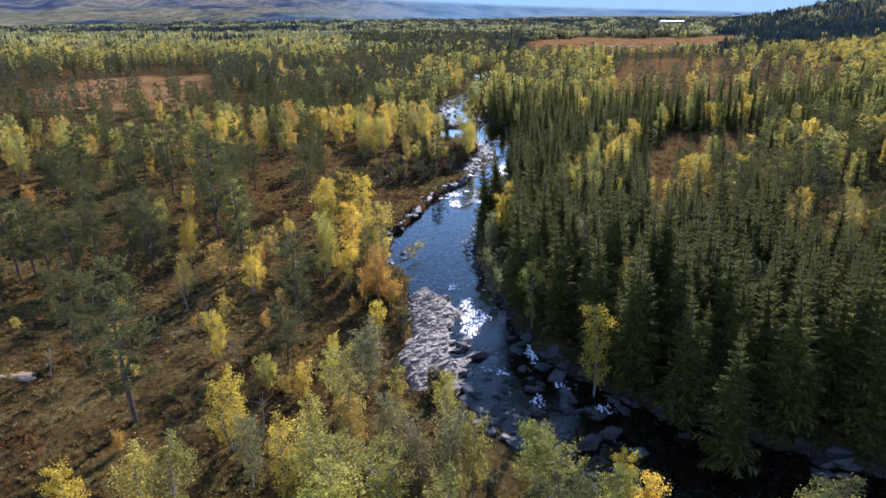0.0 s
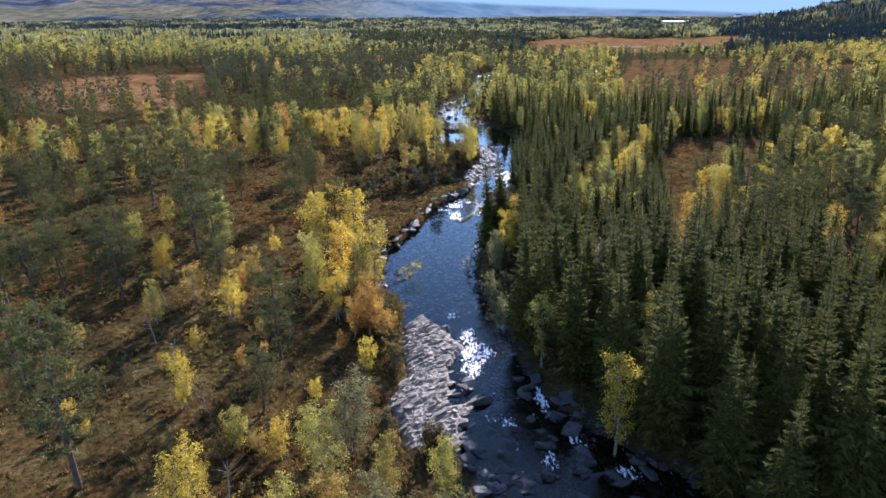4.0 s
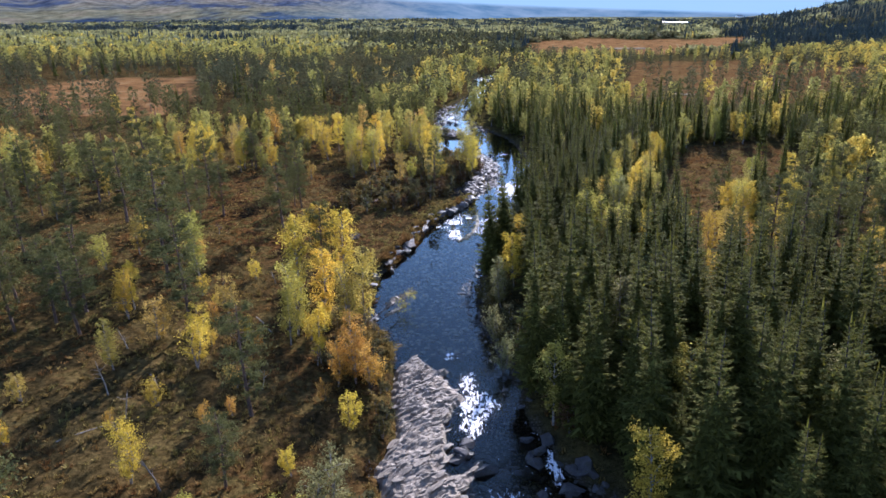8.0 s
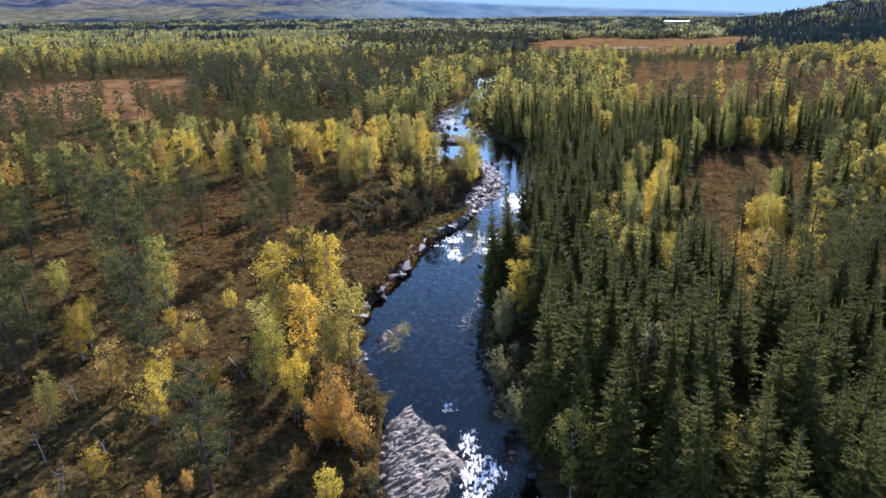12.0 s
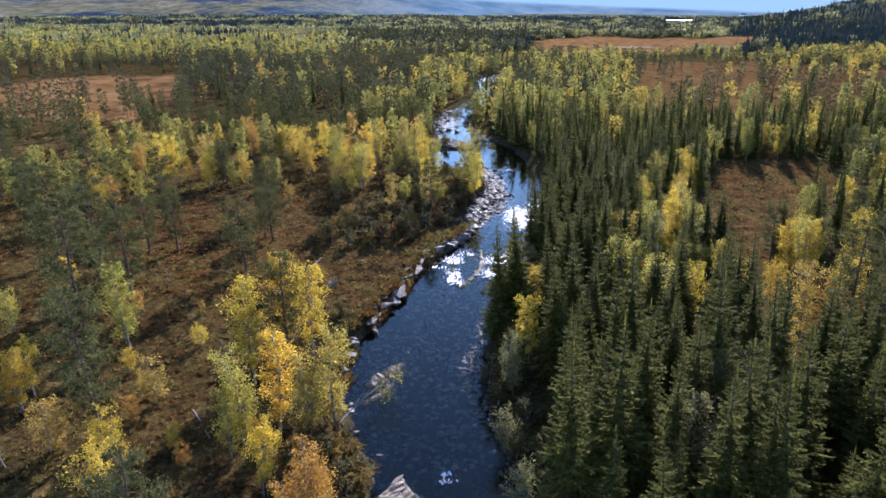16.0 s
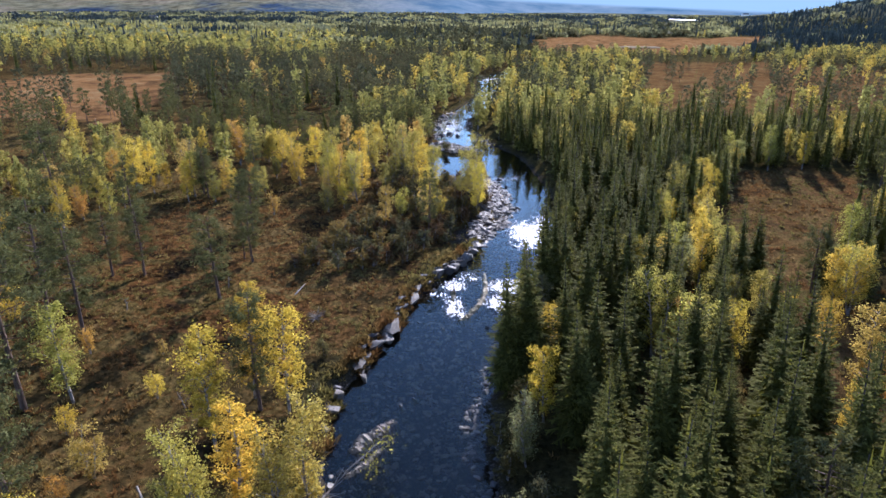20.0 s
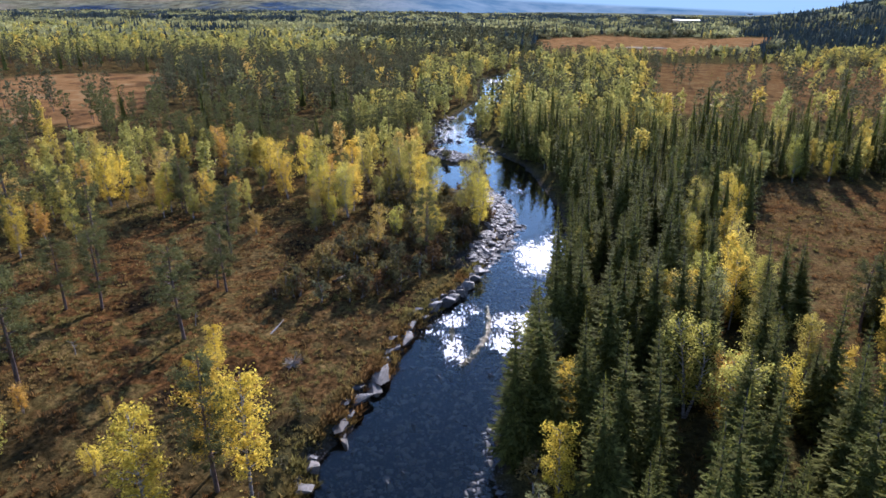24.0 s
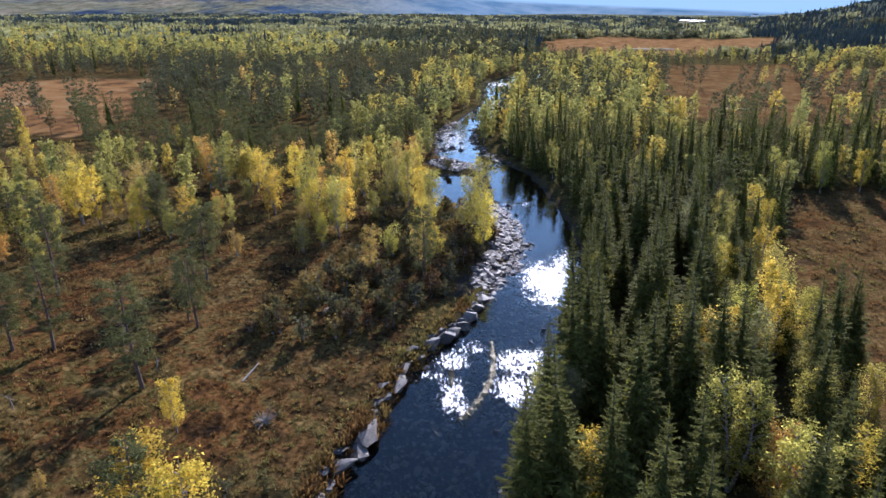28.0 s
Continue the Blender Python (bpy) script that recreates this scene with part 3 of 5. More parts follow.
def build_water():
    xs, ys = np.arange(-16, 62, 0.3), np.concatenate([np.arange(6, 30, 0.6), np.arange(30, 130, 0.3), np.arange(130, 190, 0.5), np.arange(190, 440, 1.0)])
    gx, gy = np.meshgrid(xs, ys)
    d, _ = shore(gx, gy)
    f = white_water(gx, gy)
    z = f * (0.07 * ripple(gx, gy, 3.7, 1) + 0.03 * ripple(gx, gy, 1.9, 3)) + 0.012 * ripple(gx, gy, 4.0, 5)
    keep = d < 1.6
    cell = keep[:-1, :-1] | keep[1:, :-1] | keep[:-1, 1:] | keep[1:, 1:]
    nx = len(xs)
    i = (np.arange(len(ys) - 1)[:, None] * nx + np.arange(nx - 1)[None])[cell]
    faces = np.stack([i, i + 1, i + nx + 1, i + nx], 1)
    used, back = np.unique(faces, return_inverse=True)
    verts = np.stack([gx.ravel(), gy.ravel(), z.ravel()], 1)[used]
    me = mesh_of("water", verts, back.reshape(-1, 4), WATER, True)
    me.attributes.new("foam_glint", "FLOAT", "POINT").data.foreach_set("value", f.ravel()[used].astype(np.float32))
    return tagged(new("water", me), "dark clear river water with white riffles", "water", kind="structure")


build_ground()
build_water()

# ---- trees: shapes once, then planted one by one ----
def rng_of(k):
    return np.random.default_rng(k)


def tree_meshes(kind, variants, make, woods):
    kept = []
    for k in range(variants):
        shapes = make(rng_of(100 + k))
        kept.append([mesh_of(f"{kind}_{n}", v, f, mat, n != "crown") for (n, mat), (v, f) in zip(woods, shapes)])
    return kept


def spruce_make(rng):
    line = stem_line(12, 0.12, rng, 5)
    return tube(line, np.linspace(0.13, 0.012, 5), 6), spruce_crown(12, rng.uniform(1.7, 2.25), 40, 11, rng, 5, 0.36)


def with_limbs(shape):
    return joined(shape[:2]), shape[2]


def birch_make(stems, leaves, wide):
    return lambda rng: with_limbs(birch_shape(8, rng, stems, leaves, 0.115, 26, wide, 0.15, True))


SPRUCE = tree_meshes("spruce", 6, spruce_make, (("trunk", BARK_SPRUCE), ("crown", NEEDLE_SPRUCE)))
BIRCH_WOODS = (("trunk", BARK_BIRCH), ("crown", LEAF))
BIRCH = tree_meshes("birch", 5, birch_make(1, 4400, 0.165), BIRCH_WOODS) + tree_meshes("birch", 3, birch_make(2, 5000, 0.175), BIRCH_WOODS)
BUSHY = tree_meshes("birch", 3, lambda rng: with_limbs(birch_shape(4, rng, 3, 2400, 0.10, 12, 0.24, 0.12, True)), BIRCH_WOODS)
PINE = tree_meshes("pine", 6, lambda rng: with_limbs(pine_shape(11, rng, 6400, 0.20, 46, 0.22, 0.205, True)), (("trunk", BARK_PINE), ("crown", NEEDLE_PINE)))
TONES = {"Y": ((0.66, 0.480, 0.066), "golden yellow"), "L": ((0.46, 0.395, 0.080), "yellow-green"), "G": ((0.31, 0.280, 0.066), "green"),
         "O": ((0.60, 0.345, 0.07), "orange-brown"), "Q": ((0.52, 0.36, 0.085), "ochre"), "W": ((0.27, 0.25, 0.10), "pale grey-green")}
planted = []


def setting_of(x, y):
    d, side = shore(x, y)
    if d < 6:
        return "on the river bank"
    if side > 0:
        return "by the brown meadow" if inside(MEADOW, np.float64(x * 0.96 - 2), np.float64(y)) else "in the dark spruce wood"
    return "on the heather bog"


def plant(kind, x, y, h, tone="-"):
    rng = rng_of(int(abs(x) * 131 + abs(y) * 977 + h * 17) % 100003)
    if kind == "spruce":
        parts, full, names = SPRUCE[rng.integers(len(SPRUCE))], 12.0, ("trunk", "crown")
        words, group = "slender dark green spruce with drooping boughs", "spruces of the riverside wood"
    elif kind == "pine":
        parts, full, names = PINE[rng.integers(len(PINE))], 11.0, ("trunk", "crown")
        words, group = "thin grey-green pine with an open crown", "pines of the bog"
    else:
        low = h < 4.6
        parts, full, names = (BUSHY[rng.integers(len(BUSHY))], 4.0, ("trunk", "crown")) if low else (BIRCH[rng.integers(len(BIRCH))], 8.0, ("trunk", "crown"))
        words, group = f"{'low bushy' if low else 'slender'} {TONES[tone][1]} birch", "autumn birches"
    s = h / full
    tree = new(f"{kind}_tree")
    tree.empty_display_size = 0.3
    _, side = shore(x, y)
    tilt = -0.075 if side > 0 and y < 200 else 0.0
    tree.matrix_basis = Matrix.LocRotScale((x, y, float(ground_z(x, y)) - 0.05), (Matrix.Rotation(tilt + rng.uniform(-0.03, 0.03), 3, "Y") @ Matrix.Rotation(rng.uniform(-0.03, 0.03), 3, "X") @ Matrix.Rotation(rng.uniform(0, 6.28), 3, "Z")).to_quaternion(),
                                           Vector((s * rng.uniform(0.9, 1.12), s * rng.uniform(0.9, 1.12), s)))
    tagged(tree, f"{words} {setting_of(x, y)}", f"{kind} tree", group)
    for name, me in zip(names, parts):
        ob = part(name, me, tree)
        if name == "crown" and kind == "birch":
            c = np.array(TONES[tone][0]) * rng.uniform(0.8, 1.15) * rng.uniform(0.95, 1.05, 3)
            ob.color = (*c, 1)
    planted.append((x, y))


SPRUCE_STAND_A = [(11.3, 88.8, 12.0, "-"), (12.8, 85.2, 12.0, "-"), (14.4, 94.3, 13.0, "-"), (13.0, 111.0, 13.0, "-"), (8.9, 96.4, 11.0, "-"),
    (16.5, 88.9, 11.0, "-"), (31.5, 132.1, 14.0, "-"), (14.9, 84.2, 11.0, "-"), (22.4, 95.3, 11.0, "-"), (10.8, 81.0, 12.0, "-"),
    (12.8, 104.1, 13.0, "-"), (11.2, 74.9, 11.0, "-"), (11.6, 55.4, 13.0, "-"), (14.5, 54.0, 12.0, "-"), (26.1, 77.4, 14.0, "-"),
    (9.9, 69.5, 13.0, "-"), (10.0, 58.0, 12.0, "-"), (14.9, 114.4, 13.0, "-"), (25.3, 71.7, 15.0, "-"),
    (28.6, 69.4, 14.0, "-"), (20.9, 36.8, 13.0, "-"), (19.4, 41.3, 13.0, "-")]
PINE_STAND_A = [(-24.0, 103.1, 9.7, "-"), (-23.6, 114.0, 7.7, "-"), (-25.0, 115.2, 6.6, "-"), (-38.4, 108.6, 8.1, "-"), (-34.9, 109.0, 8.6, "-"),
    (-41.2, 120.3, 11.1, "-"), (-14.3, 84.1, 10.4, "-"), (-25.8, 71.5, 12.1, "-"), (-15.6, 57.5, 10.2, "-"), (-37.1, 71.2, 11.0, "-"),
    (-37.6, 95.2, 13.3, "-"), (-34.0, 94.3, 11.6, "-"), (-48.4, 105.2, 12.8, "-"), (-51.8, 96.5, 10.4, "-"), (-25.3, 40.4, 14.1, "-"),
    (-36.1, 51.8, 9.0, "-"), (-51.3, 69.9, 9.7, "-"), (-53.4, 69.9, 10.3, "-"), (-48.4, 68.2, 10.9, "-"), (-44.8, 67.4, 9.6, "-"),
    (-44.0, 71.6, 9.2, "-"), (-39.4, 76.6, 10.3, "-"), (-33.0, 83.5, 15.4, "-"), (-53.3, 124.5, 14.0, "-"), (-26.8, 125.2, 9.4, "-"),
    (-28.8, 126.3, 8.3, "-"), (58.8, 98.3, 11.4, "-"), (57.3, 90.4, 13.4, "-"), (52.3, 92.7, 10.9, "-"), (47.8, 92.8, 12.2, "-")]
PINE_STAND_B = [(41.7, 89.0, 12.0, "-"), (40.6, 80.4, 12.0, "-"), (20.7, 66.8, 11.0, "-"), (118.1, 387.5, 8.2, "-"), (113.2, 400.1, 8.5, "-")]
BIRCH_STAND_A = [(-18.9, 97.7, 4.9, "Y"), (-15.2, 85.6, 9.6, "Y"), (-16.1, 79.1, 10.3, "Y"), (-11.9, 83.8, 9.6, "Y"), (-12.4, 72.5, 9.0, "Y"),
    (-14.9, 71.3, 8.4, "L"), (-10.0, 72.0, 7.6, "L"), (-8.2, 73.7, 9.1, "L"), (-15.2, 69.6, 6.4, "L"), (-7.8, 62.8, 6.8, "O"),
    (-5.7, 64.1, 5.2, "Q"), (-24.0, 73.3, 2.7, "O"), (-23.5, 76.0, 4.4, "Q"), (-19.4, 70.2, 2.9, "Y"), (-22.8, 65.0, 4.4, "Y"),
    (-33.7, 74.6, 5.8, "Y"), (-13.2, 70.2, 2.9, "Y"), (-40.0, 91.3, 5.2, "Q"), (-7.5, 56.3, 3.6, "Y"), (-26.2, 55.9, 1.7, "O"),
    (-18.8, 56.3, 2.1, "O"), (-42.4, 87.3, 4.5, "L"), (-81.4, 178.7, 6.9, "Y"), (-63.2, 162.3, 7.8, "L"), (-55.0, 144.4, 7.1, "O"),
    (-51.4, 143.7, 9.3, "Y"), (-48.5, 142.8, 8.7, "Y"), (-47.8, 146.5, 4.7, "Y"), (-59.3, 142.7, 6.6, "L"), (-57.7, 144.0, 6.5, "L")]
BIRCH_STAND_B = [(-44.9, 150.0, 8.4, "Q"), (-36.1, 146.5, 3.7, "L"), (-40.5, 163.6, 9.1, "O"), (-37.3, 161.4, 8.9, "G"), (-30.8, 153.9, 4.3, "G"),
    (-25.5, 150.5, 9.7, "Y"), (-32.1, 162.7, 7.4, "Y"), (-24.6, 159.7, 8.8, "Y"), (-20.8, 155.5, 9.5, "L"), (-18.4, 153.8, 6.8, "O"),
    (-15.5, 154.9, 9.6, "Y"), (-13.3, 161.3, 9.6, "L"), (-7.7, 158.5, 9.6, "G"), (-5.4, 154.2, 9.6, "L"), (-9.7, 144.6, 5.9, "G"),
    (-9.3, 154.4, 6.6, "L"), (-3.3, 151.3, 8.0, "Y"), (-1.4, 147.3, 8.6, "L"), (-17.6, 134.3, 4.5, "G"), (-15.5, 136.0, 4.7, "Y"),
    (-25.8, 132.7, 3.6, "Q"), (-6.1, 134.3, 4.4, "L"), (-2.7, 131.7, 5.6, "Q"), (-0.2, 132.0, 4.9, "Y"), (-32.9, 146.8, 4.8, "O"),
    (-52.5, 128.4, 5.1, "O"), (4.9, 142.6, 11.5, "L"), (3.3, 142.1, 4.6, "G"), (-16.1, 36.7, 6.8, "Y"), (-13.6, 32.8, 5.8, "W")]
BIRCH_STAND_C = [(-21.8, 49.7, 5.2, "Y"), (-12.1, 44.0, 3.8, "Y"), (-15.9, 44.9, 3.8, "L"), (-22.5, 26.7, 7.0, "Y"), (-16.6, 27.8, 8.0, "G"),
    (-18.9, 28.5, 7.0, "L"), (-10.0, 31.0, 7.0, "Y"), (-7.8, 28.7, 8.0, "G"), (-7.1, 35.0, 6.5, "Q"), (-3.6, 28.9, 8.0, "G"),
    (0.1, 31.7, 8.0, "W"), (1.5, 31.9, 7.0, "G"), (5.2, 29.9, 8.0, "G"), (7.2, 29.0, 7.0, "G"), (9.6, 26.7, 7.0, "G"),
    (11.1, 26.3, 7.0, "Y"), (-7.1, 44.2, 7.0, "W"), (-8.6, 41.6, 6.5, "L"), (-7.1, 37.4, 7.0, "G"), (-4.0, 34.5, 7.0, "W"),
    (-2.2, 32.1, 7.0, "W"), (-9.5, 34.0, 6.5, "L"), (-4.0, 39.1, 6.0, "L"), (-34.1, 76.8, 5.6, "Y"), (-24.2, 69.8, 3.9, "Y"),
    (-42.5, 97.2, 3.9, "Y"), (-44.3, 82.5, 3.0, "L"), (-64.4, 90.9, 5.5, "O"), (-59.8, 106.4, 6.2, "L"), (-80.9, 114.2, 8.7, "L")]
BIRCH_STAND_D = [(-79.4, 128.4, 9.6, "L"), (12.9, 45.5, 9.0, "Y"), (21.3, 104.6, 8.0, "Y"), (22.5, 104.0, 8.0, "Q"), (24.6, 104.4, 8.0, "Y"),
    (26.6, 104.8, 8.0, "W"), (20.0, 93.0, 9.0, "L"), (10.6, 90.0, 7.0, "Y"), (26.6, 91.0, 7.0, "Y"), (6.9, 93.7, 6.0, "L"),
    (21.9, 90.5, 7.0, "O"), (8.8, 100.5, 6.0, "L"), (10.5, 98.6, 6.0, "W"), (16.3, 117.1, 8.0, "L"), (32.6, 135.4, 8.0, "W"),
    (37.9, 139.2, 8.0, "L"), (44.0, 138.8, 7.0, "Y"), (37.9, 127.3, 6.9, "Y"), (58.0, 162.8, 6.3, "Y"), (65.9, 165.8, 9.0, "L"),
    (72.8, 165.9, 7.7, "Y"), (59.6, 170.2, 7.1, "L"), (8.4, 83.0, 7.0, "Y"), (6.5, 78.3, 6.0, "W"), (16.2, 63.2, 10.0, "W"),
    (9.0, 57.4, 8.0, "L"), (35.4, 86.2, 9.0, "Q"), (30.0, 79.7, 6.0, "Y"), (35.6, 83.9, 8.0, "O"), (22.2, 88.2, 9.0, "L")]
BIRCH_STAND_E = [(-6.5, 61.4, 4.4, "O"), (-9.3, 62.0, 4.5, "O"), (-8.0, 64.4, 4.3, "O"), (18.2, 65.3, 7.0, "W"), (5.7, 71.4, 4.0, "W"), (5.7, 65.8, 4.0, "W")]
STANDS = [(SPRUCE_STAND_A, "spruce"), (PINE_STAND_A, "pine"), (PINE_STAND_B, "pine"), (BIRCH_STAND_A, "birch"), (BIRCH_STAND_B, "birch"), (BIRCH_STAND_C, "birch"), (BIRCH_STAND_D, "birch"), (BIRCH_STAND_E, "birch")]
for stand, kind in STANDS:
    for x, y, h, tone in stand:
        if edge_distance(SHELF, np.float64(x), np.float64(y)) < -1.6:
            plant(kind, x, y, h, tone)

low_birch = rng_of(63)
for _ in range(30):
    x, y = low_birch.uniform(-46, -9), low_birch.uniform(36, 92)
    plant("birch", round(float(x), 1), round(float(y), 1), round(float(low_birch.uniform(1.3, 2.8)), 1), "OYQY"[int(low_birch.integers(4))])


# ---- the rest of the woods, by zones ----
def zones(x, y):
    """Room for each tree in square metres (0: none), weights of spruce, birch and pine, and a row of tones, for arrays of places."""
    d, side = shore(x, y)
    n = len(x)
    room = np.full(n, 52.0)
    share = np.tile((0.05, 0.13, 0.82), (n, 1))
    tone = np.full(n, "YLQL", dtype="<U6")

    def put(mask, square, weights, tones):
        room[mask], share[mask], tone[mask] = square, weights, tones

    lee = side < 0
    put(lee, 40, (0.04, 0.05, 0.91), "YLQL")
    put(lee & (ripple(x, y, 48, 2) + 0.5 * ripple(x, y, 21, 5) > 0.15), 130, (0.02, 0.08, 0.90), "YLQL")
    put(lee & (y > 375) & (x < -0.16 * y), 26, (0.02, 0.86, 0.12), "YLLL")
    put(lee & (y > 240) & (y <= 375) & (x > -0.36 * y), 24, (0.06, 0.10, 0.84), "YLQL")
    put(lee & (d < 26) & (y < 430), 20, (0.05, 0.62, 0.33), "YLLGL")
    put(lee & (y < 175) & (y > 136) & (x > -75), 25, (0.0, 0.84, 0.16), "YLLQYL")
    put(lee & (y <= 136), 62, (0.02, 0.40, 0.58), "YLLQ")
    put(lee & (y < 150) & (y > 118) & (x < -38), 30, (0.0, 0.74, 0.26), "YLLQ")
    put(lee & (y <= 136) & (x > -20), 95, (0.0, 0.6, 0.4), "YLLQ")
    put(lee & (y < 64) & (x < -18), 150, (0.0, 0.5, 0.5), "YLLQ")
    put(lee & (y < 46) & (x > -18), 22, (0.0, 0.97, 0.03), "GLWGYL")
    sunny = (side > 0) & (y < 430) & ~((y < 30) & (x < 12))
    put(sunny, 26, (0.08, 0.62, 0.30), "YLLL")
    put(sunny & (x < 62), 19, (0.15, 0.5, 0.35), "YLGL")
    put(sunny & (y < 245) & (x < 62), 14, (0.12, 0.70, 0.18), "YLLYL")
    put(sunny & (x > 62 + 0.35 * y), 15, (0.05, 0.72, 0.23), "YLLYL")
    put(sunny & (y < 197) & (x < 125), 12, (0.78, 0.21, 0.01), "YLL")
    put(sunny & (y < 160) & (x > 62 + 0.54 * (y - 125)), 13, (0.12, 0.66, 0.22), "YLLYL")
    put(sunny & (y < 109), 12, (0.55, 0.35, 0.10), "YLYL")
    put(sunny & (y > 200) & (y < 262) & (x > 58) & (x < 190), 60, (0.15, 0.4, 0.45), "YLL")
    edge = np.interp(y, (0, 55, 72, 84, 105, 118, 138, 160), (70, 62, 42, 31, 35, 36.5, 44, 55))
    put(sunny & (y < 161) & (x < edge), 14.0, (0.88, 0.10, 0.02), "LWYL")
    put(sunny & (y < 161) & (y > 88) & (x < edge) & (x > edge - 9), 12, (0.50, 0.47, 0.03), "YLLGL")
    put(sunny & (y < 125) & (x < edge) & (d < 9), 9.5, (0.94, 0.06, 0.0), "LWYL")
    put(sunny & (y < 76) & (x < 42), 8.0, (0.97, 0.02, 0.01), "LWYL")
    put(sunny & inside(CLEARING, x, y), 30, (0.12, 0.55, 0.33), "QLYL")
    room[(d < 1.6) | (edge_distance(SHELF, x, y) > -1.6)] = 0
    room[(d < 4.5) & lee & (y > 120) & (y < 160)] = 0
    room[(x > -3.5) & lee & (y > 140) & (y < 193)] = 0
    room[(side > 0) & (y > 62) & (y < 87) & (x < 10.4)] = 0
    for poly in OPEN:
        room[patch(poly, x, y)] = 0
    put(patch(ORANGE_BOG, x, y) & (y < 246), 75, (0.0, 0.05, 0.95), "YL")
    put(patch(FAR_BOG_A, x, y), 240, (0.0, 0.2, 0.8), "YL")
    put(patch(FAR_BOG_A, x, y) & (x > 0.42 * y + 8), 80, (0.05, 0.35, 0.6), "YLL")
    return room, share, tone


def fill(x0, x1, y0, y1, cell, rng):
    """Jittered spots in a box, thinned by the zones."""
    gx, gy = np.meshgrid(np.arange(x0, x1, cell), np.arange(y0, y1, cell))
    x, y = gx.ravel() + rng.uniform(0, cell, gx.size), gy.ravel() + rng.uniform(0, cell, gx.size)
    room, share, tone = zones(x, y)
    lot, pick = rng.uniform(size=x.size), rng.uniform(size=x.size)
    found = []
    for i in np.nonzero((room > 0) & (lot * room < cell * cell))[0]:
        s = share[i]
        kind = "spruce" if pick[i] < s[0] else "birch" if pick[i] < s[0] + s[1] else "pine"
        found.append((kind, round(float(x[i]), 1), round(float(y[i]), 1), str(tone[i])[int(rng.integers(len(tone[i])))]))
    return found


def height_of(kind, rng):
    return {"spruce": 6.5 + 7.0 * rng.uniform() ** 0.6, "birch": rng.uniform(4.5, 9), "pine": rng.uniform(6.0, 10.5)}[kind]


wild = rng_of(5)
taken = np.array(planted)
rest = []
room = {"spruce": 276, "birch": 190, "pine": 170}
spots = fill(-110, 125, 8, 215, 2.75, wild)
spots.sort(key=lambda s: math.hypot(s[1] - 4, 0.8 * (s[2] - 62)))
for kind, x, y, tone in spots:
    gap = 2.2 if kind == "spruce" else 3.2
    if np.min(np.hypot(taken[:, 0] - x, taken[:, 1] - y)) < gap:
        continue
    h = height_of(kind, wild) + (2.0 if kind == "spruce" and y < 76 and 0 < x < 42 else 0.0)
    if room[kind] > 0:
        room[kind] -= 1
        plant(kind, x, y, round(h, 1), tone if kind == "birch" else "-")
    else:
        rest.append((kind, x, y, h, tone))

# woods too many to count, joined by kind and colour
def crown_only(shape, size, seed, slim=1.0):
    """The crown of a shape again, with one larger spray for each leaf cluster."""
    centres = shape[2][0].reshape(-1, 3, 3).mean(1)
    return leaves_at(centres, size, rng_of(seed), 0.7, True, slim)


MID = {"spruce": [spruce_crown(12, rng_of(40 + k).uniform(1.7, 2.2), 20, 8, rng_of(40 + k), 3, 0.36) for k in range(4)],
       "birch": [crown_only(birch_shape(8, rng_of(50 + k), 1, 1000, 0.5, 18, 0.175, 0.16, True), 0.29, 60 + k) for k in range(5)],
       "pine": [crown_only(pine_shape(11, rng_of(70 + k), 1300, 0.5, 34, 0.22, 0.18, True), 0.34, 80 + k, 0.6) for k in range(5)]}
BELT = {"spruce": [spruce_crown(12, 1.9, 12, 6, rng_of(240 + k), 1, 0.45) for k in range(4)],
        "birch": [crown_only(birch_shape(8, rng_of(250 + k), 1, 260, 0.5, 12, 0.20, 0.16, True), 0.54, 260 + k) for k in range(5)],
        "pine": [crown_only(pine_shape(11, rng_of(270 + k), 330, 0.5, 20, 0.18, 0.20, True), 0.62, 280 + k, 0.6) for k in range(5)]}
FAR = {"spruce": [spruce_crown(12, 2.4, 3, 3, rng_of(90 + k), 1, 0.62) for k in range(3)],
       "birch": [crown_only(birch_shape(8, rng_of(95 + k), 1, 48, 1, 6, 0.19, 0.2, True), 1.35, 97 + k) for k in range(4)],
       "pine": [crown_only(pine_shape(11, rng_of(105 + k), 48, 1, 7, 0.25, 0.18, True), 1.5, 107 + k, 0.8) for k in range(4)]}
STEM = {"spruce": (BARK_SPRUCE, 12), "birch": (BARK_BIRCH, 8), "pine": (BARK_PINE, 11)}
WOOD_LEAF = {"Y": leaf_material("yellow_birch_wood", (0.62, 0.460, 0.082), 0.5, (0.55, 1.4), 0.05, (0.46, 0.385, 0.090)),
             "L": leaf_material("green_birch_wood", (0.43, 0.375, 0.090), 0.5, (0.55, 1.4), 0.05, (0.30, 0.285, 0.08)),
             "O": leaf_material("ochre_birch_wood", (0.56, 0.36, 0.09), 0.55, (0.5, 1.5), 0.05, (0.45, 0.30, 0.08))}

# birch leaves of the far valley floor, greyed by haze in the colour
DISTANT_LEAF = leaf_material("distant_birch_leaves_hazed", (0.33, 0.300, 0.110), 0.36, (0.65, 1.35), 0.012, (0.21, 0.205, 0.095))


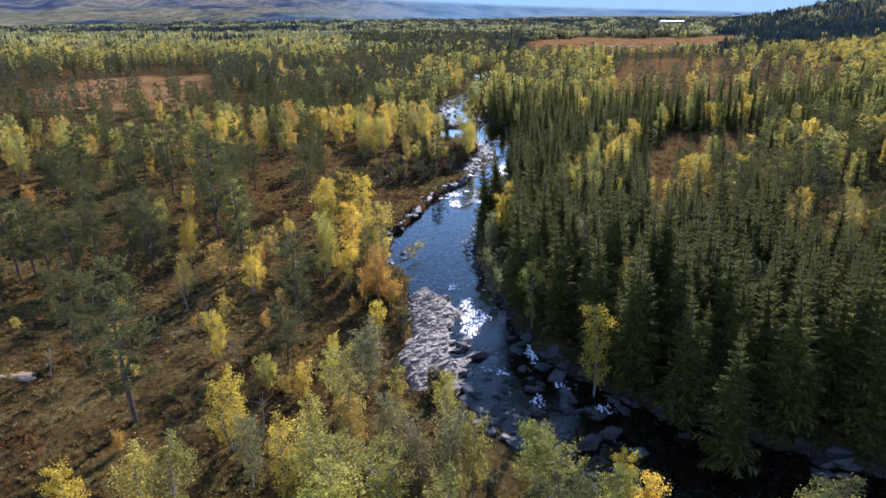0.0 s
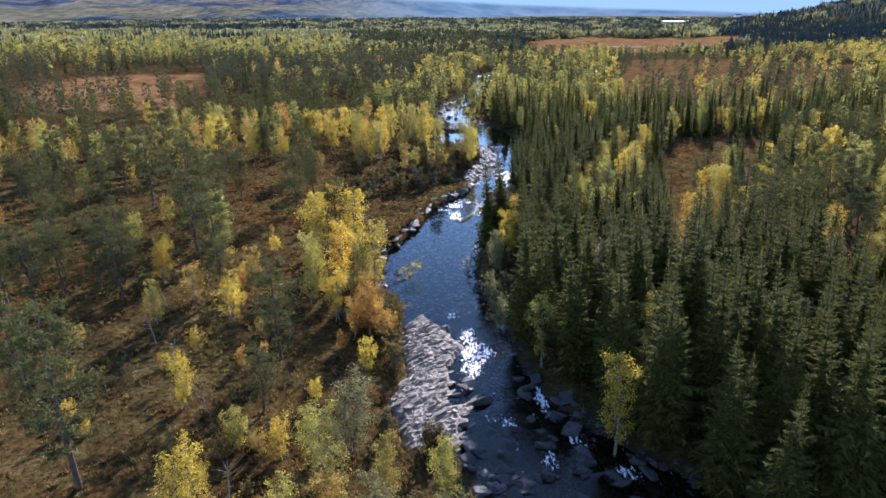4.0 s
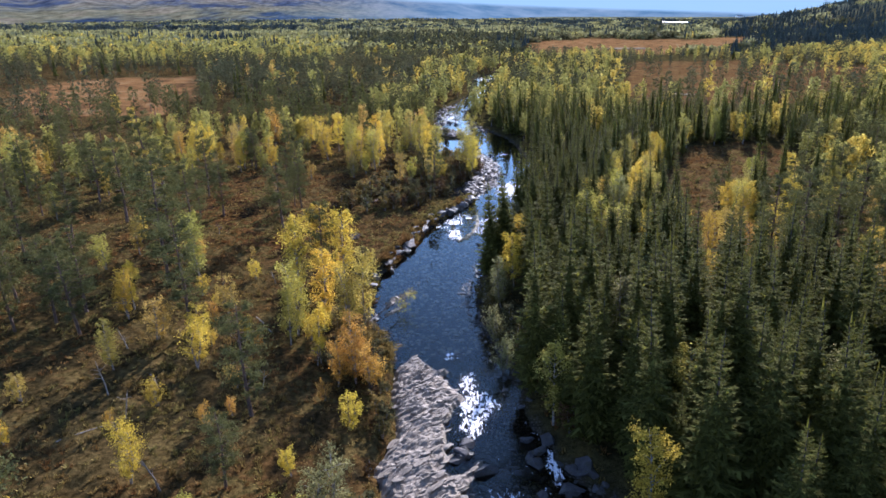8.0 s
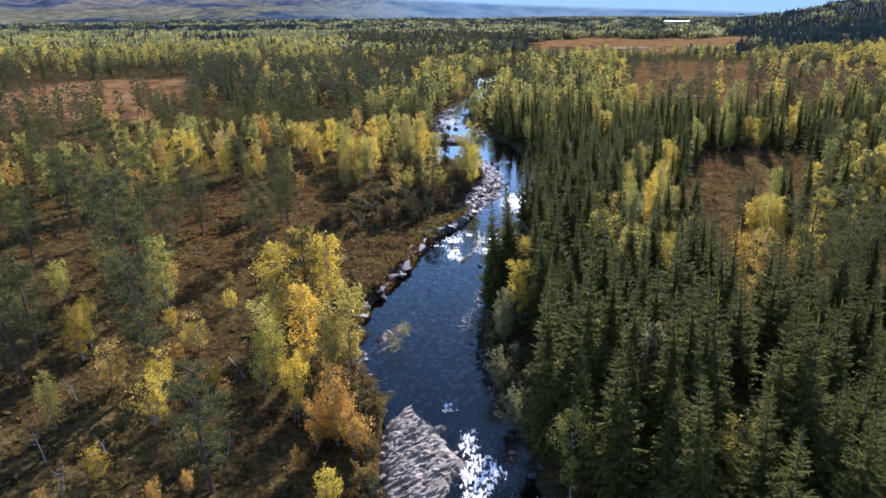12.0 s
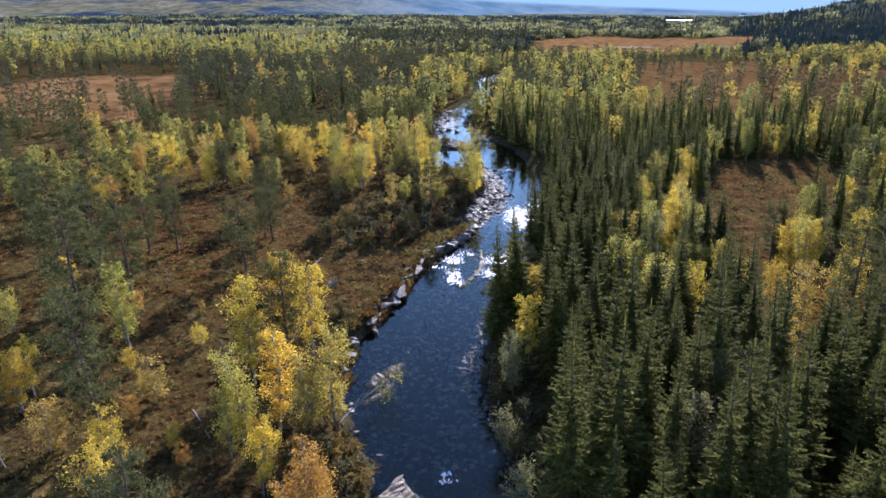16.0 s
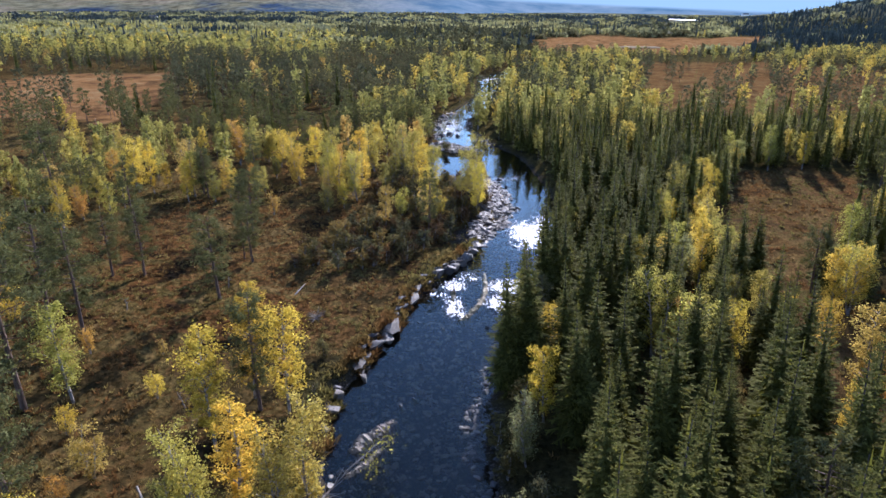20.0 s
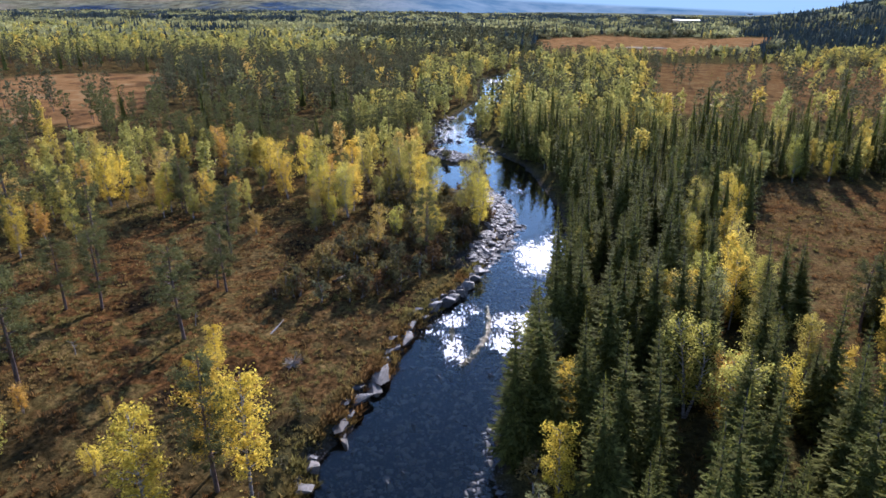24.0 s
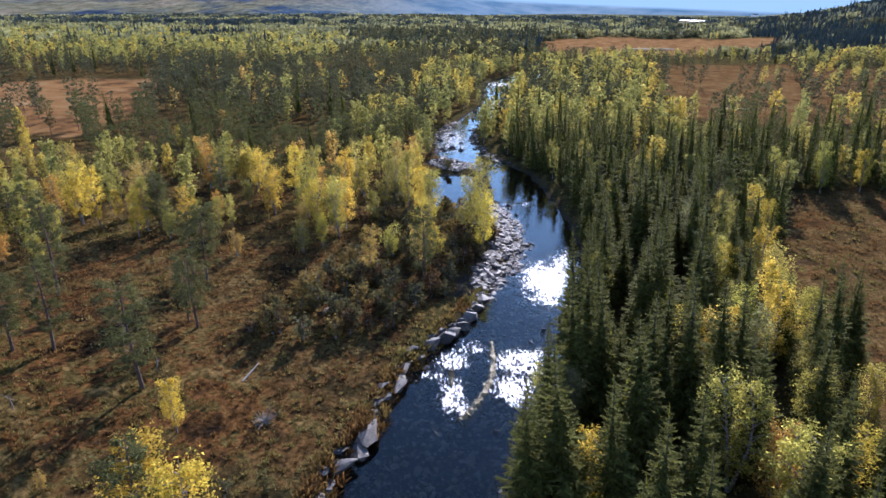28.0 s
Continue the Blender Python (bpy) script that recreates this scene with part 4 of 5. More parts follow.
def wood_stuff(trees, shapes, name, label, stems):
    """Joins trees (kind, x, y, h, tone) into one crown mesh for each kind and colour, and one mesh of stems."""
    piles = {}
    for kind, x, y, h, tone in trees:
        key = (kind, {"Y": "Y", "L": "L", "G": "L", "W": "L", "O": "O", "Q": "O"}[tone] if kind == "birch" else "-")
        piles.setdefault(key, []).append((x, y, h))
    for (kind, tone), rows in piles.items():
        rows = np.array(rows)
        spots = np.column_stack([rows[:, 0], rows[:, 1], ground_z(rows[:, 0], rows[:, 1]) - 0.05, rows[:, 2] / STEM[kind][1]])
        v, f = scattered(shapes[kind], spots, rng_of(len(rows)), -0.075 if name == "near" and kind == "spruce" else 0.0)
        # far spruce and distant birch take the colours with haze put in
        mat = (WOOD_LEAF[tone] if name != "distant" else DISTANT_LEAF) if kind == "birch" else (NEEDLE_PINE if name == "near" else WOOD_PINE) if kind == "pine" else NEEDLE_HAZED if name in ("distant", "far") else NEEDLE_SPRUCE
        colour = {"Y": "yellow ", "L": "yellow-green ", "O": "ochre ", "-": "dark " if kind == "spruce" else "grey-green "}[tone]
        ob = new(f"{name}_{kind}_wood", mesh_of("wood", v, f, mat))
        tagged(ob, f"{colour}{kind} wood {label}", "woodland", kind="stuff")
        if stems:
            pole = tube([(0, 0, -0.3), (0.05, 0.03, STEM[kind][1] * (0.6 if kind == "spruce" else 0.9))], [0.010 * STEM[kind][1], 0.03], 4)
            v, f = scattered([pole], spots, rng_of(len(rows)))
            tagged(new(f"{name}_{kind}_stems", mesh_of("stems", v, f, STEM[kind][0])), f"slender {kind} trunks {label}", "woodland", kind="stuff")


wood_stuff(rest, MID, "near", "behind the river banks", True)

mid = rng_of(8)
belt = [(k, x, y, height_of(k, mid), t) for k, x, y, t in fill(-330, 330, 215, 430, 4.2, mid)]
belt += [(k, x, y, height_of(k, mid), t) for x0, x1, y0, y1 in ((-210, -110, 40, 215), (125, 230, 60, 215)) for k, x, y, t in fill(x0, x1, y0, y1, 4.2, mid)]
wood_stuff([b for b in belt if abs(b[1]) < 60 + 0.82 * b[2]], BELT, "middle", "across the valley floor", True)


def thicket(rng, tufts, size):
    """A patch of closed woodland seen from afar: many crown tops over a footprint of about ten metres."""
    centres = np.stack([rng.uniform(-6, 6, tufts), rng.uniform(-6, 6, tufts), rng.uniform(0.6, 4.6, tufts)], 1)
    return leaves_at(centres, size, rng, 1.0, True, 1.3)


FAR_WOOD = {"birch": [thicket(rng_of(400 + k), 40, 2.3) for k in range(4)], "pine": [thicket(rng_of(410 + k), 40, 2.3) for k in range(4)],
            "spruce": [thicket(rng_of(420 + k), 40, 2.6) for k in range(4)]}


def far_kind(x, y, luck):
    """What grows where in the far valley: belts of birch, pine woods, dark spruce."""
    bend = x / y
    if math.hypot(x + 228, (y - 700) * 0.7) < 48:
        return "spruce"
    if 1450 < y < 1900 and x > 0 and ground_z(x, y) > 0:
        return "spruce"
    if (x - 900) ** 2 / 400 ** 2 + (y - 1000) ** 2 / 430 ** 2 < 1:
        return "spruce" if luck < 0.95 else "birch"
    drift = y + 60 * ripple(x, y, 300, 3) + 40 * ripple(x, y, 120, 5)
    if x > 0.41 * y and y > 460:
        odds = (0.93, 0.05)
    elif x > 0.3 * y + 40 and y < 900:
        odds = (0.1, 0.66)
    elif bend > 0.16:
        odds = (0.45, 0.35) if drift > 850 else (0.05, 0.45) if drift > 540 else (0.05, 0.88)
    elif bend > -0.14:
        odds = (0.08, 0.55) if drift < 500 else (0.12, 0.08) if drift < 800 else (0.3, 0.45) if drift < 1350 else (0.35, 0.3)
    else:
        odds = (0.06, 0.90) if drift < 960 else (0.8, 0.12) if drift < 1250 else (0.35, 0.45) if drift < 1600 else (0.65, 0.2)
    return "spruce" if luck < odds[0] else "birch" if luck < odds[0] + odds[1] else "pine"


def far_places(count, near, far, power, bare, rng):
    y = near + (far - near) * rng.uniform(size=count) ** power
    x = rng.uniform(-0.84, 0.84, count) * y
    shut = (np.abs(x / y - 0.347) < 0.026) & (y > 1250) & (y < 1900)
    shut |= np.hypot((x - 622) / 75, (y - 1770) / 170) < 1
    for poly in OPEN:
        shut |= patch(poly, x, y)
    keep = ~shut & ((ripple(x * 0.8, y, 210, 3) + 0.6 * ripple(x, y, 70, 1) > bare) | ((x > 0.3 * y + 40) & (y < 1450)))
    return x[keep], y[keep]


wide = rng_of(9)
distance = []
for x, y in zip(*far_places(6000, 430, 760, 1.0, -0.8, wide)):
    kind = far_kind(x, y, wide.uniform())
    distance.append((kind, x, y, height_of(kind, wide) * (0.65 if x > 40 and y < 530 else 0.9), "YLLLLG"[int(wide.integers(6))]))
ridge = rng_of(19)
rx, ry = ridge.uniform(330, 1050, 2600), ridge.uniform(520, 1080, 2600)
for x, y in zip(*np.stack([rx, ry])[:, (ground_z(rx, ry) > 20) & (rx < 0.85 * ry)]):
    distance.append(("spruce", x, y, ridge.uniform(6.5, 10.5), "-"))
woods = []
for x, y in zip(*far_places(12000, 500, 2100, 1.5, -0.3, wide)):
    kind = far_kind(x, y, float(np.clip(0.5 + 0.9 * ripple(x, y, 90, 2) + wide.uniform(-0.25, 0.25), 0, 1)))
    if kind == "spruce" and y < 1150:
        distance += [("spruce", x + wide.uniform(-7, 7), y + wide.uniform(-7, 7), wide.uniform(9, 15), "-") for _ in range(1)]
        continue
    woods.append((kind, x, y, STEM[kind][1] * wide.uniform(0.8, 1.25) * (0.75 + y / 2400), "Y" if y < 1000 else "L"))
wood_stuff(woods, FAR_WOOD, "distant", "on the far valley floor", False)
wood_stuff(distance, FAR, "far", "towards the hills", False)
# ---- lake, hills and houses far off ----
def flat_patch(name, cx, cy, rx, ry, z, mat, label, category, steps=40, seed=1.0, kind="", draped=False):
    """A patch with a wavy rim, level at height z, or laid over the ground and z above it."""
    a = np.linspace(0, 6.2832, steps, endpoint=False)
    r = 1 + 0.22 * np.sin(3 * a + seed) + 0.12 * np.sin(7 * a + 2 * seed)
    rings = [np.stack([cx + rx * r * u * np.cos(a), cy + ry * r * u * np.sin(a)], 1) for u in (0.02, 0.2, 0.4, 0.6, 0.8, 1.0)]
    plan = np.concatenate(rings)
    fall = np.repeat([0, 0, 0, 0, 0, 1.6], steps) if draped else np.zeros(len(plan))
    verts = np.column_stack([plan, (ground_z(plan[:, 0], plan[:, 1]) if draped else 0.0) + z * (1 - fall)])
    k = np.arange(steps)
    faces = np.concatenate([np.stack([i * steps + k, i * steps + (k + 1) % steps, (i + 1) * steps + (k + 1) % steps, (i + 1) * steps + k], 1) for i in range(5)])
    return tagged(new(name, mesh_of(name, verts, faces, mat, True)), label, category, kind=kind)


def lake_material():
    n = Nodes("lake_water")
    return n.done(n.surface((0.17, 0.21, 0.25), 0.6, n.bump(n.noise(0.5, 3), 0.15, 0.1), 0.4))


LAKE = lake_material()
SEDGE = plain_rough("dry_sedge", (0.22, 0.17, 0.10), (0.34, 0.28, 0.18), 0.6, 0.95, 0.0)
flat_patch("lake", 622, 1790, 42, 60, float(ground_z(622, 1790)) + 3, LAKE, "pale distant lake in the valley", "lake", kind="structure")
flat_patch("sedge_strip", 92, 262, 6.0, 2.0, 0.3, SEDGE, "pale strip of dry sedge in the brown bog", "sedge", seed=2.0, draped=True)
flat_patch("sedge_strip", 150, 560, 22, 6, 0.6, SEDGE, "pale strip of dry sedge in the brown bog", "sedge", seed=3.0, draped=True)


def build_hills():
    """Wooded valley side and hills that close the valley, haze put into their colour."""
    n = Nodes("far_hills_haze_glow")
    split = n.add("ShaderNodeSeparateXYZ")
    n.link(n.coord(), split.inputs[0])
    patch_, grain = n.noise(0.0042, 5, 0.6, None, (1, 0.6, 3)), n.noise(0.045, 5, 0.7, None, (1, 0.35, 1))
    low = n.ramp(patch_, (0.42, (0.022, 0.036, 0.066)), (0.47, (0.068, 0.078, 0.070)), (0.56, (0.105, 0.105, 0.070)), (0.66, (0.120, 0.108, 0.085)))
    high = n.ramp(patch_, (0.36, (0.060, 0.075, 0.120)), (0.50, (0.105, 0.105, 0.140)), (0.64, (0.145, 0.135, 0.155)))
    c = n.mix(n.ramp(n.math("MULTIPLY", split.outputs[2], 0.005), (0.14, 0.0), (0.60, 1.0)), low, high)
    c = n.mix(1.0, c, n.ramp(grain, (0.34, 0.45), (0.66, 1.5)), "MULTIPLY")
    # blue haze mixed into the colour towards the right
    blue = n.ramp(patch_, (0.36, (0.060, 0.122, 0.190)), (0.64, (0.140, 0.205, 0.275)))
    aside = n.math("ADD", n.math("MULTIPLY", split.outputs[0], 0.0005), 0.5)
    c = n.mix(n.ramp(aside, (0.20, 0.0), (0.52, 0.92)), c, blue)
    # paler haze mixed in towards the crest and the right
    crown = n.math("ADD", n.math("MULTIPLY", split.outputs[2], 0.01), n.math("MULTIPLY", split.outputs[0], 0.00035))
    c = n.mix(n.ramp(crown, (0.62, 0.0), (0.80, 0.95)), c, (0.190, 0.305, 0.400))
    # the sheet glows by itself, a backdrop that daylight does not shade
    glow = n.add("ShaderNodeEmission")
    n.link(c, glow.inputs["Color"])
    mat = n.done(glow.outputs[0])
    rows, steps = 26, 300
    a = np.linspace(radians(-54), radians(54), steps)
    deg = np.degrees(a)
    crest = np.interp(deg, (-54, -38, -22, -8, 2, 9, 15, 21, 27, 34, 54), (430, 440, 410, 330, 180, 124, 116, 114, 120, 128, 160))
    crest = crest * (1 + 0.07 * np.sin(a * 23) + 0.045 * np.sin(a * 61 + 1) + 0.02 * np.sin(a * 150))
    foot = hill_foot(deg)
    verts = []
    for k in range(rows):
        u = k / (rows - 1)
        r = foot + (4600 - foot) * u
        fold = 1 + 0.16 * np.sin(a * 19 + 6 * u) * (1 - u) + 0.10 * np.sin(a * 47 + 13 * u + 2) * (1 - u)
        verts.append(np.stack([r * np.sin(a), r * np.cos(a), -14 + (crest + 14) * u ** 1.45 * fold], 1))
    i = (np.arange(rows - 1)[:, None] * steps + np.arange(steps - 1)[None]).ravel()
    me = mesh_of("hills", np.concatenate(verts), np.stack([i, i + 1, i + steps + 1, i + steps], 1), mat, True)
    return tagged(new("backdrop_hills", me), "wooded hills closing the valley, haze put into their colour", "hills", kind="structure")


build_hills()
PAINT = plain_rough("white_paint", (0.74, 0.74, 0.72), (0.82, 0.82, 0.80))
ROOF = plain_rough("dark_roof", (0.09, 0.085, 0.08), (0.13, 0.12, 0.11))


def house(x, y, turn, length=14.0, width=9.0):
    z = float(ground_z(x, y)) - 0.3
    ob = new("farmhouse")
    ob.matrix_basis = Matrix.Translation((x, y, z)) @ Matrix.Rotation(turn, 4, "Z")
    tagged(ob, "small white farmhouse with a dark roof far off", "house", "farmhouses in the valley")
    a, b, h, r = length / 2, width / 2, 5.0, 8.5
    walls = [(-a, -b, 0), (a, -b, 0), (a, b, 0), (-a, b, 0), (-a, -b, h), (a, -b, h), (a, b, h), (-a, b, h), (-a, 0, r - 0.2), (a, 0, r - 0.2)]
    me = bpy.data.meshes.new("wall")
    me.from_pydata(walls, [], [(0, 1, 5, 4), (1, 2, 6, 9, 5), (2, 3, 7, 6), (3, 0, 4, 8, 7)])
    me.materials.append(PAINT)
    part("wall", me, ob)
    o = 0.6
    v = [(-a - o, -b - o, h - 0.5), (a + o, -b - o, h - 0.5), (a + o, 0, r), (-a - o, 0, r), (-a - o, b + o, h - 0.5), (a + o, b + o, h - 0.5)]
    v += [(x_, y_, z_ + 0.3) for x_, y_, z_ in v]
    me = bpy.data.meshes.new("roof")
    me.from_pydata(v, [], [(0, 1, 2, 3), (3, 2, 5, 4), (6, 7, 8, 9), (9, 8, 11, 10), (0, 1, 7, 6), (4, 5, 11, 10), (0, 3, 9, 6), (3, 4, 10, 9), (1, 2, 8, 7), (2, 5, 11, 8)])
    me.materials.append(ROOF)
    part("roof", me, ob)


house(1095, 2480, 0.3, 24, 11)
house(1420, 2560, 0.9)
house(-540, 1260, 0.2)

# ---- rocks of the river and its banks ----
BOULDERS = [mesh_of("boulder", *worn(angular_shape(rng_of(300 + k), 15, 0.85), k), None, False) for k in range(8)]
ROCK_MESHES = {}


def rock_mesh(k, mat):
    key = (k, mat.name)
    if key not in ROCK_MESHES:
        me = BOULDERS[k].copy()
        me.materials.append(mat)
        ROCK_MESHES[key] = me
    return ROCK_MESHES[key]


def rock(x, y, length, width, top, turn, mat=None, label="weathered grey rock on the river bank", lean=0.0):
    """A rock whose foot is in the ground or the river bed and whose top stands at the given height over the water."""
    rng = rng_of(int(abs(x) * 517 + abs(y) * 333) % 99991)
    mat = mat or ROCK
    foot = float(ground_z(x, y)) - 0.15
    half = max(0.12, (top - foot) / 2)
    ob = new("boulder", rock_mesh(int(rng.integers(8)), mat))
    ob.matrix_basis = Matrix.LocRotScale((x, y, foot + half), Euler((lean, rng.uniform(-0.12, 0.12), radians(turn))), Vector((length / 2, width / 2, half / 0.72)))
    return tagged(ob, label, "rock", "rocks along the river")


PALE = "pale weathered rock slab on the undercut bank"
WET = "dark wet rock at the foot of the bank"
LOWER_BANK = [
    (-2.3, 108.2, 2.3, 1.2, 1.0, 60, ROCK, PALE), (-2.7, 105.9, 2.6, 1.2, 1.1, 70, ROCK_DARK, WET), (-3.6, 103.7, 1.8, 1.0, 0.9, 65, ROCK_DARK, WET),
    (-4.1, 102.4, 1.2, 0.8, 0.6, 50, ROCK_DARK, WET), (-4.2, 100.6, 1.2, 0.9, 0.6, 80, ROCK_DARK, WET), (-4.2, 98.9, 2.9, 1.3, 1.3, 75, ROCK, PALE),
    (-4.8, 97.2, 1.6, 1.1, 1.0, 60, ROCK, PALE), (-5.9, 95.4, 2.4, 1.4, 1.0, 45, ROCK_DARK, WET), (-6.7, 93.3, 1.8, 1.2, 0.7, 40, ROCK_DARK, WET),
    (-6.8, 91.6, 2.2, 1.0, 1.1, 95, ROCK, PALE), (-6.2, 90.3, 1.6, 0.5, 0.35, 110, ROCK, PALE)]
UPPER_BANK = [
    (-8.1, 87.3, 1.5, 0.9, 0.7, 60, ROCK, PALE), (-8.5, 85.0, 1.6, 1.0, 0.6, 50, ROCK, PALE), (-8.4, 82.8, 1.1, 0.8, 0.5, 30, ROCK, PALE),
    (-1.1, 110.2, 1.7, 0.9, 0.9, 40, ROCK_DARK, WET), (0.2, 112.5, 2.2, 1.0, 1.2, 50, ROCK_DARK, WET), (1.4, 114.2, 2.0, 1.1, 1.2, 50, ROCK_DARK, WET),
    (2.3, 115.5, 1.7, 1.0, 1.0, 55, ROCK, PALE), (3.2, 116.9, 1.9, 1.0, 1.0, 55, ROCK, PALE), (4.1, 119.2, 1.6, 0.9, 0.9, 60, ROCK, PALE),
    (4.7, 121.3, 1.5, 0.9, 0.8, 65, ROCK, PALE), (5.6, 124.1, 1.6, 1.0, 0.6, 60, ROCK, PALE)]
for x, y, l, w, top, turn, mat, label in LOWER_BANK + UPPER_BANK:
    jit = rng_of(int(abs(x) * 77 + y * 13))
    rock(x - 0.55, y, l * jit.uniform(1.1, 1.5), w * jit.uniform(1.4, 1.8), top * jit.uniform(0.85, 1.0), turn + jit.uniform(-10, 6), mat, label, jit.uniform(-0.2, 0.0))
    rock(x - 0.75 + jit.uniform(-0.2, 0.2), y + l * jit.uniform(0.4, 0.65), l * jit.uniform(0.8, 1.1), w * jit.uniform(0.8, 1.2), top * jit.uniform(0.8, 1.0), turn + jit.uniform(-20, 10), ROCK_DARK, WET, jit.uniform(-0.2, 0.1))
STONE = "river stone standing out of the water"
RAPIDS_STONES = [
    (14.7, 37.6, 2.0, 1.4, 0.5, 60, 1), (11.0, 38.7, 3.2, 1.8, 0.8, 25, 1), (12.9, 39.9, 2.8, 1.5, 0.7, 10, 1),
    (3.7, 41.6, 1.8, 1.2, 0.5, 80, 0), (7.4, 42.9, 1.5, 1.1, 0.5, 40, 1), (4.4, 43.6, 1.9, 1.3, 0.5, 10, 1),
    (9.9, 43.6, 1.6, 1.0, 0.4, 20, 1), (5.1, 46.6, 1.6, 1.1, 0.45, 60, 1), (8.4, 47.4, 1.2, 0.9, 0.3, 0, 1),
    (1.3, 49.1, 1.8, 1.0, 0.5, 45, 0), (7.0, 49.9, 1.4, 1.0, 0.35, 30, 1), (3.1, 52.2, 2.4, 1.2, 0.6, 35, 1)]
POOL_STONES = [
    (-3.1, 86.3, 0.4, 1.2, 0.1, 15, 0), (-2.0, 87.4, 0.9, 0.5, 0.08, 0, 0), (-1.6, 93.0, 0.6, 0.5, 0.1, 0, 0),
    (0.4, 100.0, 0.5, 1.3, 0.12, 20, 0), (1.4, 100.2, 0.7, 0.5, 0.15, 0, 0), (5.1, 100.3, 0.9, 0.7, 0.25, 30, 1),
    (9.5, 114.4, 0.8, 0.6, 0.2, 0, 0), (12.2, 114.9, 1.6, 1.0, 0.4, 20, 0), (11.0, 116.9, 0.9, 0.7, 0.25, 40, 1),
    (16.1, 129.7, 1.1, 0.9, 0.3, 0, 1)]
UPPER_STONES = [
    (12.7, 141.9, 1.4, 0.9, 0.3, 10, 1), (11.9, 155.1, 1.0, 0.8, 0.3, 0, 1), (11.0, 159.6, 1.3, 1.0, 0.45, 0, 1),
    (8.4, 160.5, 1.2, 0.9, 0.4, 0, 1), (-0.5, 202.8, 2.0, 1.4, 0.6, 0, 1), (3.5, 203.0, 1.8, 1.3, 0.5, 0, 1),
    (1.5, 204.8, 2.4, 1.5, 0.7, 30, 1), (3.6, 210.6, 2.0, 1.4, 0.5, 70, 0), (-1.4, 214.0, 2.2, 1.6, 0.7, 0, 1),
    (1.5, 219.9, 2.4, 1.6, 0.6, 20, 1)]
for x, y, l, w, top, turn, dark in RAPIDS_STONES + POOL_STONES + UPPER_STONES:
    rock(x, y, l, w, top, turn, ROCK_DARK if dark else ROCK, f"{'dark wet' if dark else 'pale grey'} {STONE}")


def ledge(points, widths, top, label, mat):
    """A low rock ledge that winds through the water, its crest broken and uneven."""
    rng = rng_of(len(points) * 7 + int(top * 100))
    pts = np.array(points, float)
    t = np.linspace(0, len(pts) - 1, 46)
    line = np.stack([np.interp(t, range(len(pts)), pts[:, k]) for k in (0, 1)], 1)
    wide = np.interp(t, range(len(pts)), widths) * rng.uniform(0.7, 1.3, len(t))
    verts, n = [], 9
    for i, p in enumerate(line):
        way = line[min(i + 1, len(line) - 1)] - line[max(i - 1, 0)]
        way /= np.linalg.norm(way)
        side = np.array((-way[1], way[0]))
        crest = top * rng.uniform(0.45, 1.2) * min(1, i / 3, (len(line) - 1 - i) / 3)
        for k in range(n):
            u = k / (n - 1) * 2 - 1
            q = p + side * u * wide[i] + rng.normal(size=2) * 0.06
            verts.append((q[0], q[1], -0.95 + (0.95 + crest) * (1 - abs(u) ** 2.6) + rng.normal() * 0.05))
    i = (np.arange(len(line) - 1)[:, None] * n + np.arange(n - 1)[None]).ravel()
    ob = new("rock_ledge", mesh_of("rock_ledge", verts, np.stack([i, i + 1, i + n + 1, i + n], 1), mat))
    return tagged(ob, label, "rock", "rocks along the river")


MOSSY = "long low mossy brown rock ledge in the riffle"
ledge([(5.5, 114.5), (5.5, 110.6), (5.1, 107.7), (4.0, 104.6), (2.8, 102.3), (2.1, 101.6)], [0.35, 0.5, 0.55, 0.6, 0.6, 0.4], 0.22, MOSSY, LEDGE_ROCK)
ledge([(1.5, 109.1), (1.5, 107.8), (1.5, 106.2)], [0.35, 0.5, 0.3], 0.18, MOSSY, LEDGE_ROCK)
ledge([(-3.4, 84.3), (-4.5, 83.1), (-5.7, 81.8), (-6.5, 80.2)], [0.5, 0.9, 1.0, 0.5], 0.28, "weathered brown rock ledge by the pool bank", SLAB_ROCK)
ledge([(-4.1, 80.9), (-5.3, 79.0), (-6.5, 77.6)], [0.3, 0.5, 0.4], 0.2, "weathered brown rock ledge by the pool bank", SLAB_ROCK)

# bedrock shelf beside the chute: a tilted, furrowed rock sheet with loose slabs on it
def shelf_height(x, y):
    depth = edge_distance(SHELF, x, y) + 0.2 * ripple(x, y, 1.7, 2)
    across, along_ = (y - x) * 0.707, (x + y) * 0.707
    bend = across + 0.45 * ripple(x, y, 9.0, 1)
    ridge = np.abs(np.sin(bend * 1.3 + 0.5 * ripple(along_, across, 11, 2))) * 0.6 + np.abs(np.sin(bend * 3.9 + 0.9 * ripple(along_, across, 7, 4))) * 0.22
    fine = np.array([0.6 - 1.5 * abs(noise.noise(Vector((a * 0.45, b * 1.5, 0)))) + 0.8 * abs(noise.noise(Vector((a * 0.9, b * 4.2, 3.0)))) + 0.5 * noise.noise(Vector((a * 2.6, b * 6.0, 7.0)))
                     for a, b in zip(along_.ravel(), bend.ravel())]).reshape(x.shape)
    return -0.55 + 0.75 * smooth(-0.5, 0.7, depth) + smooth(0.0, 0.9, depth) * (0.08 * ridge + 0.27 * fine + 0.20 * smooth(0.5, 2.2, depth))


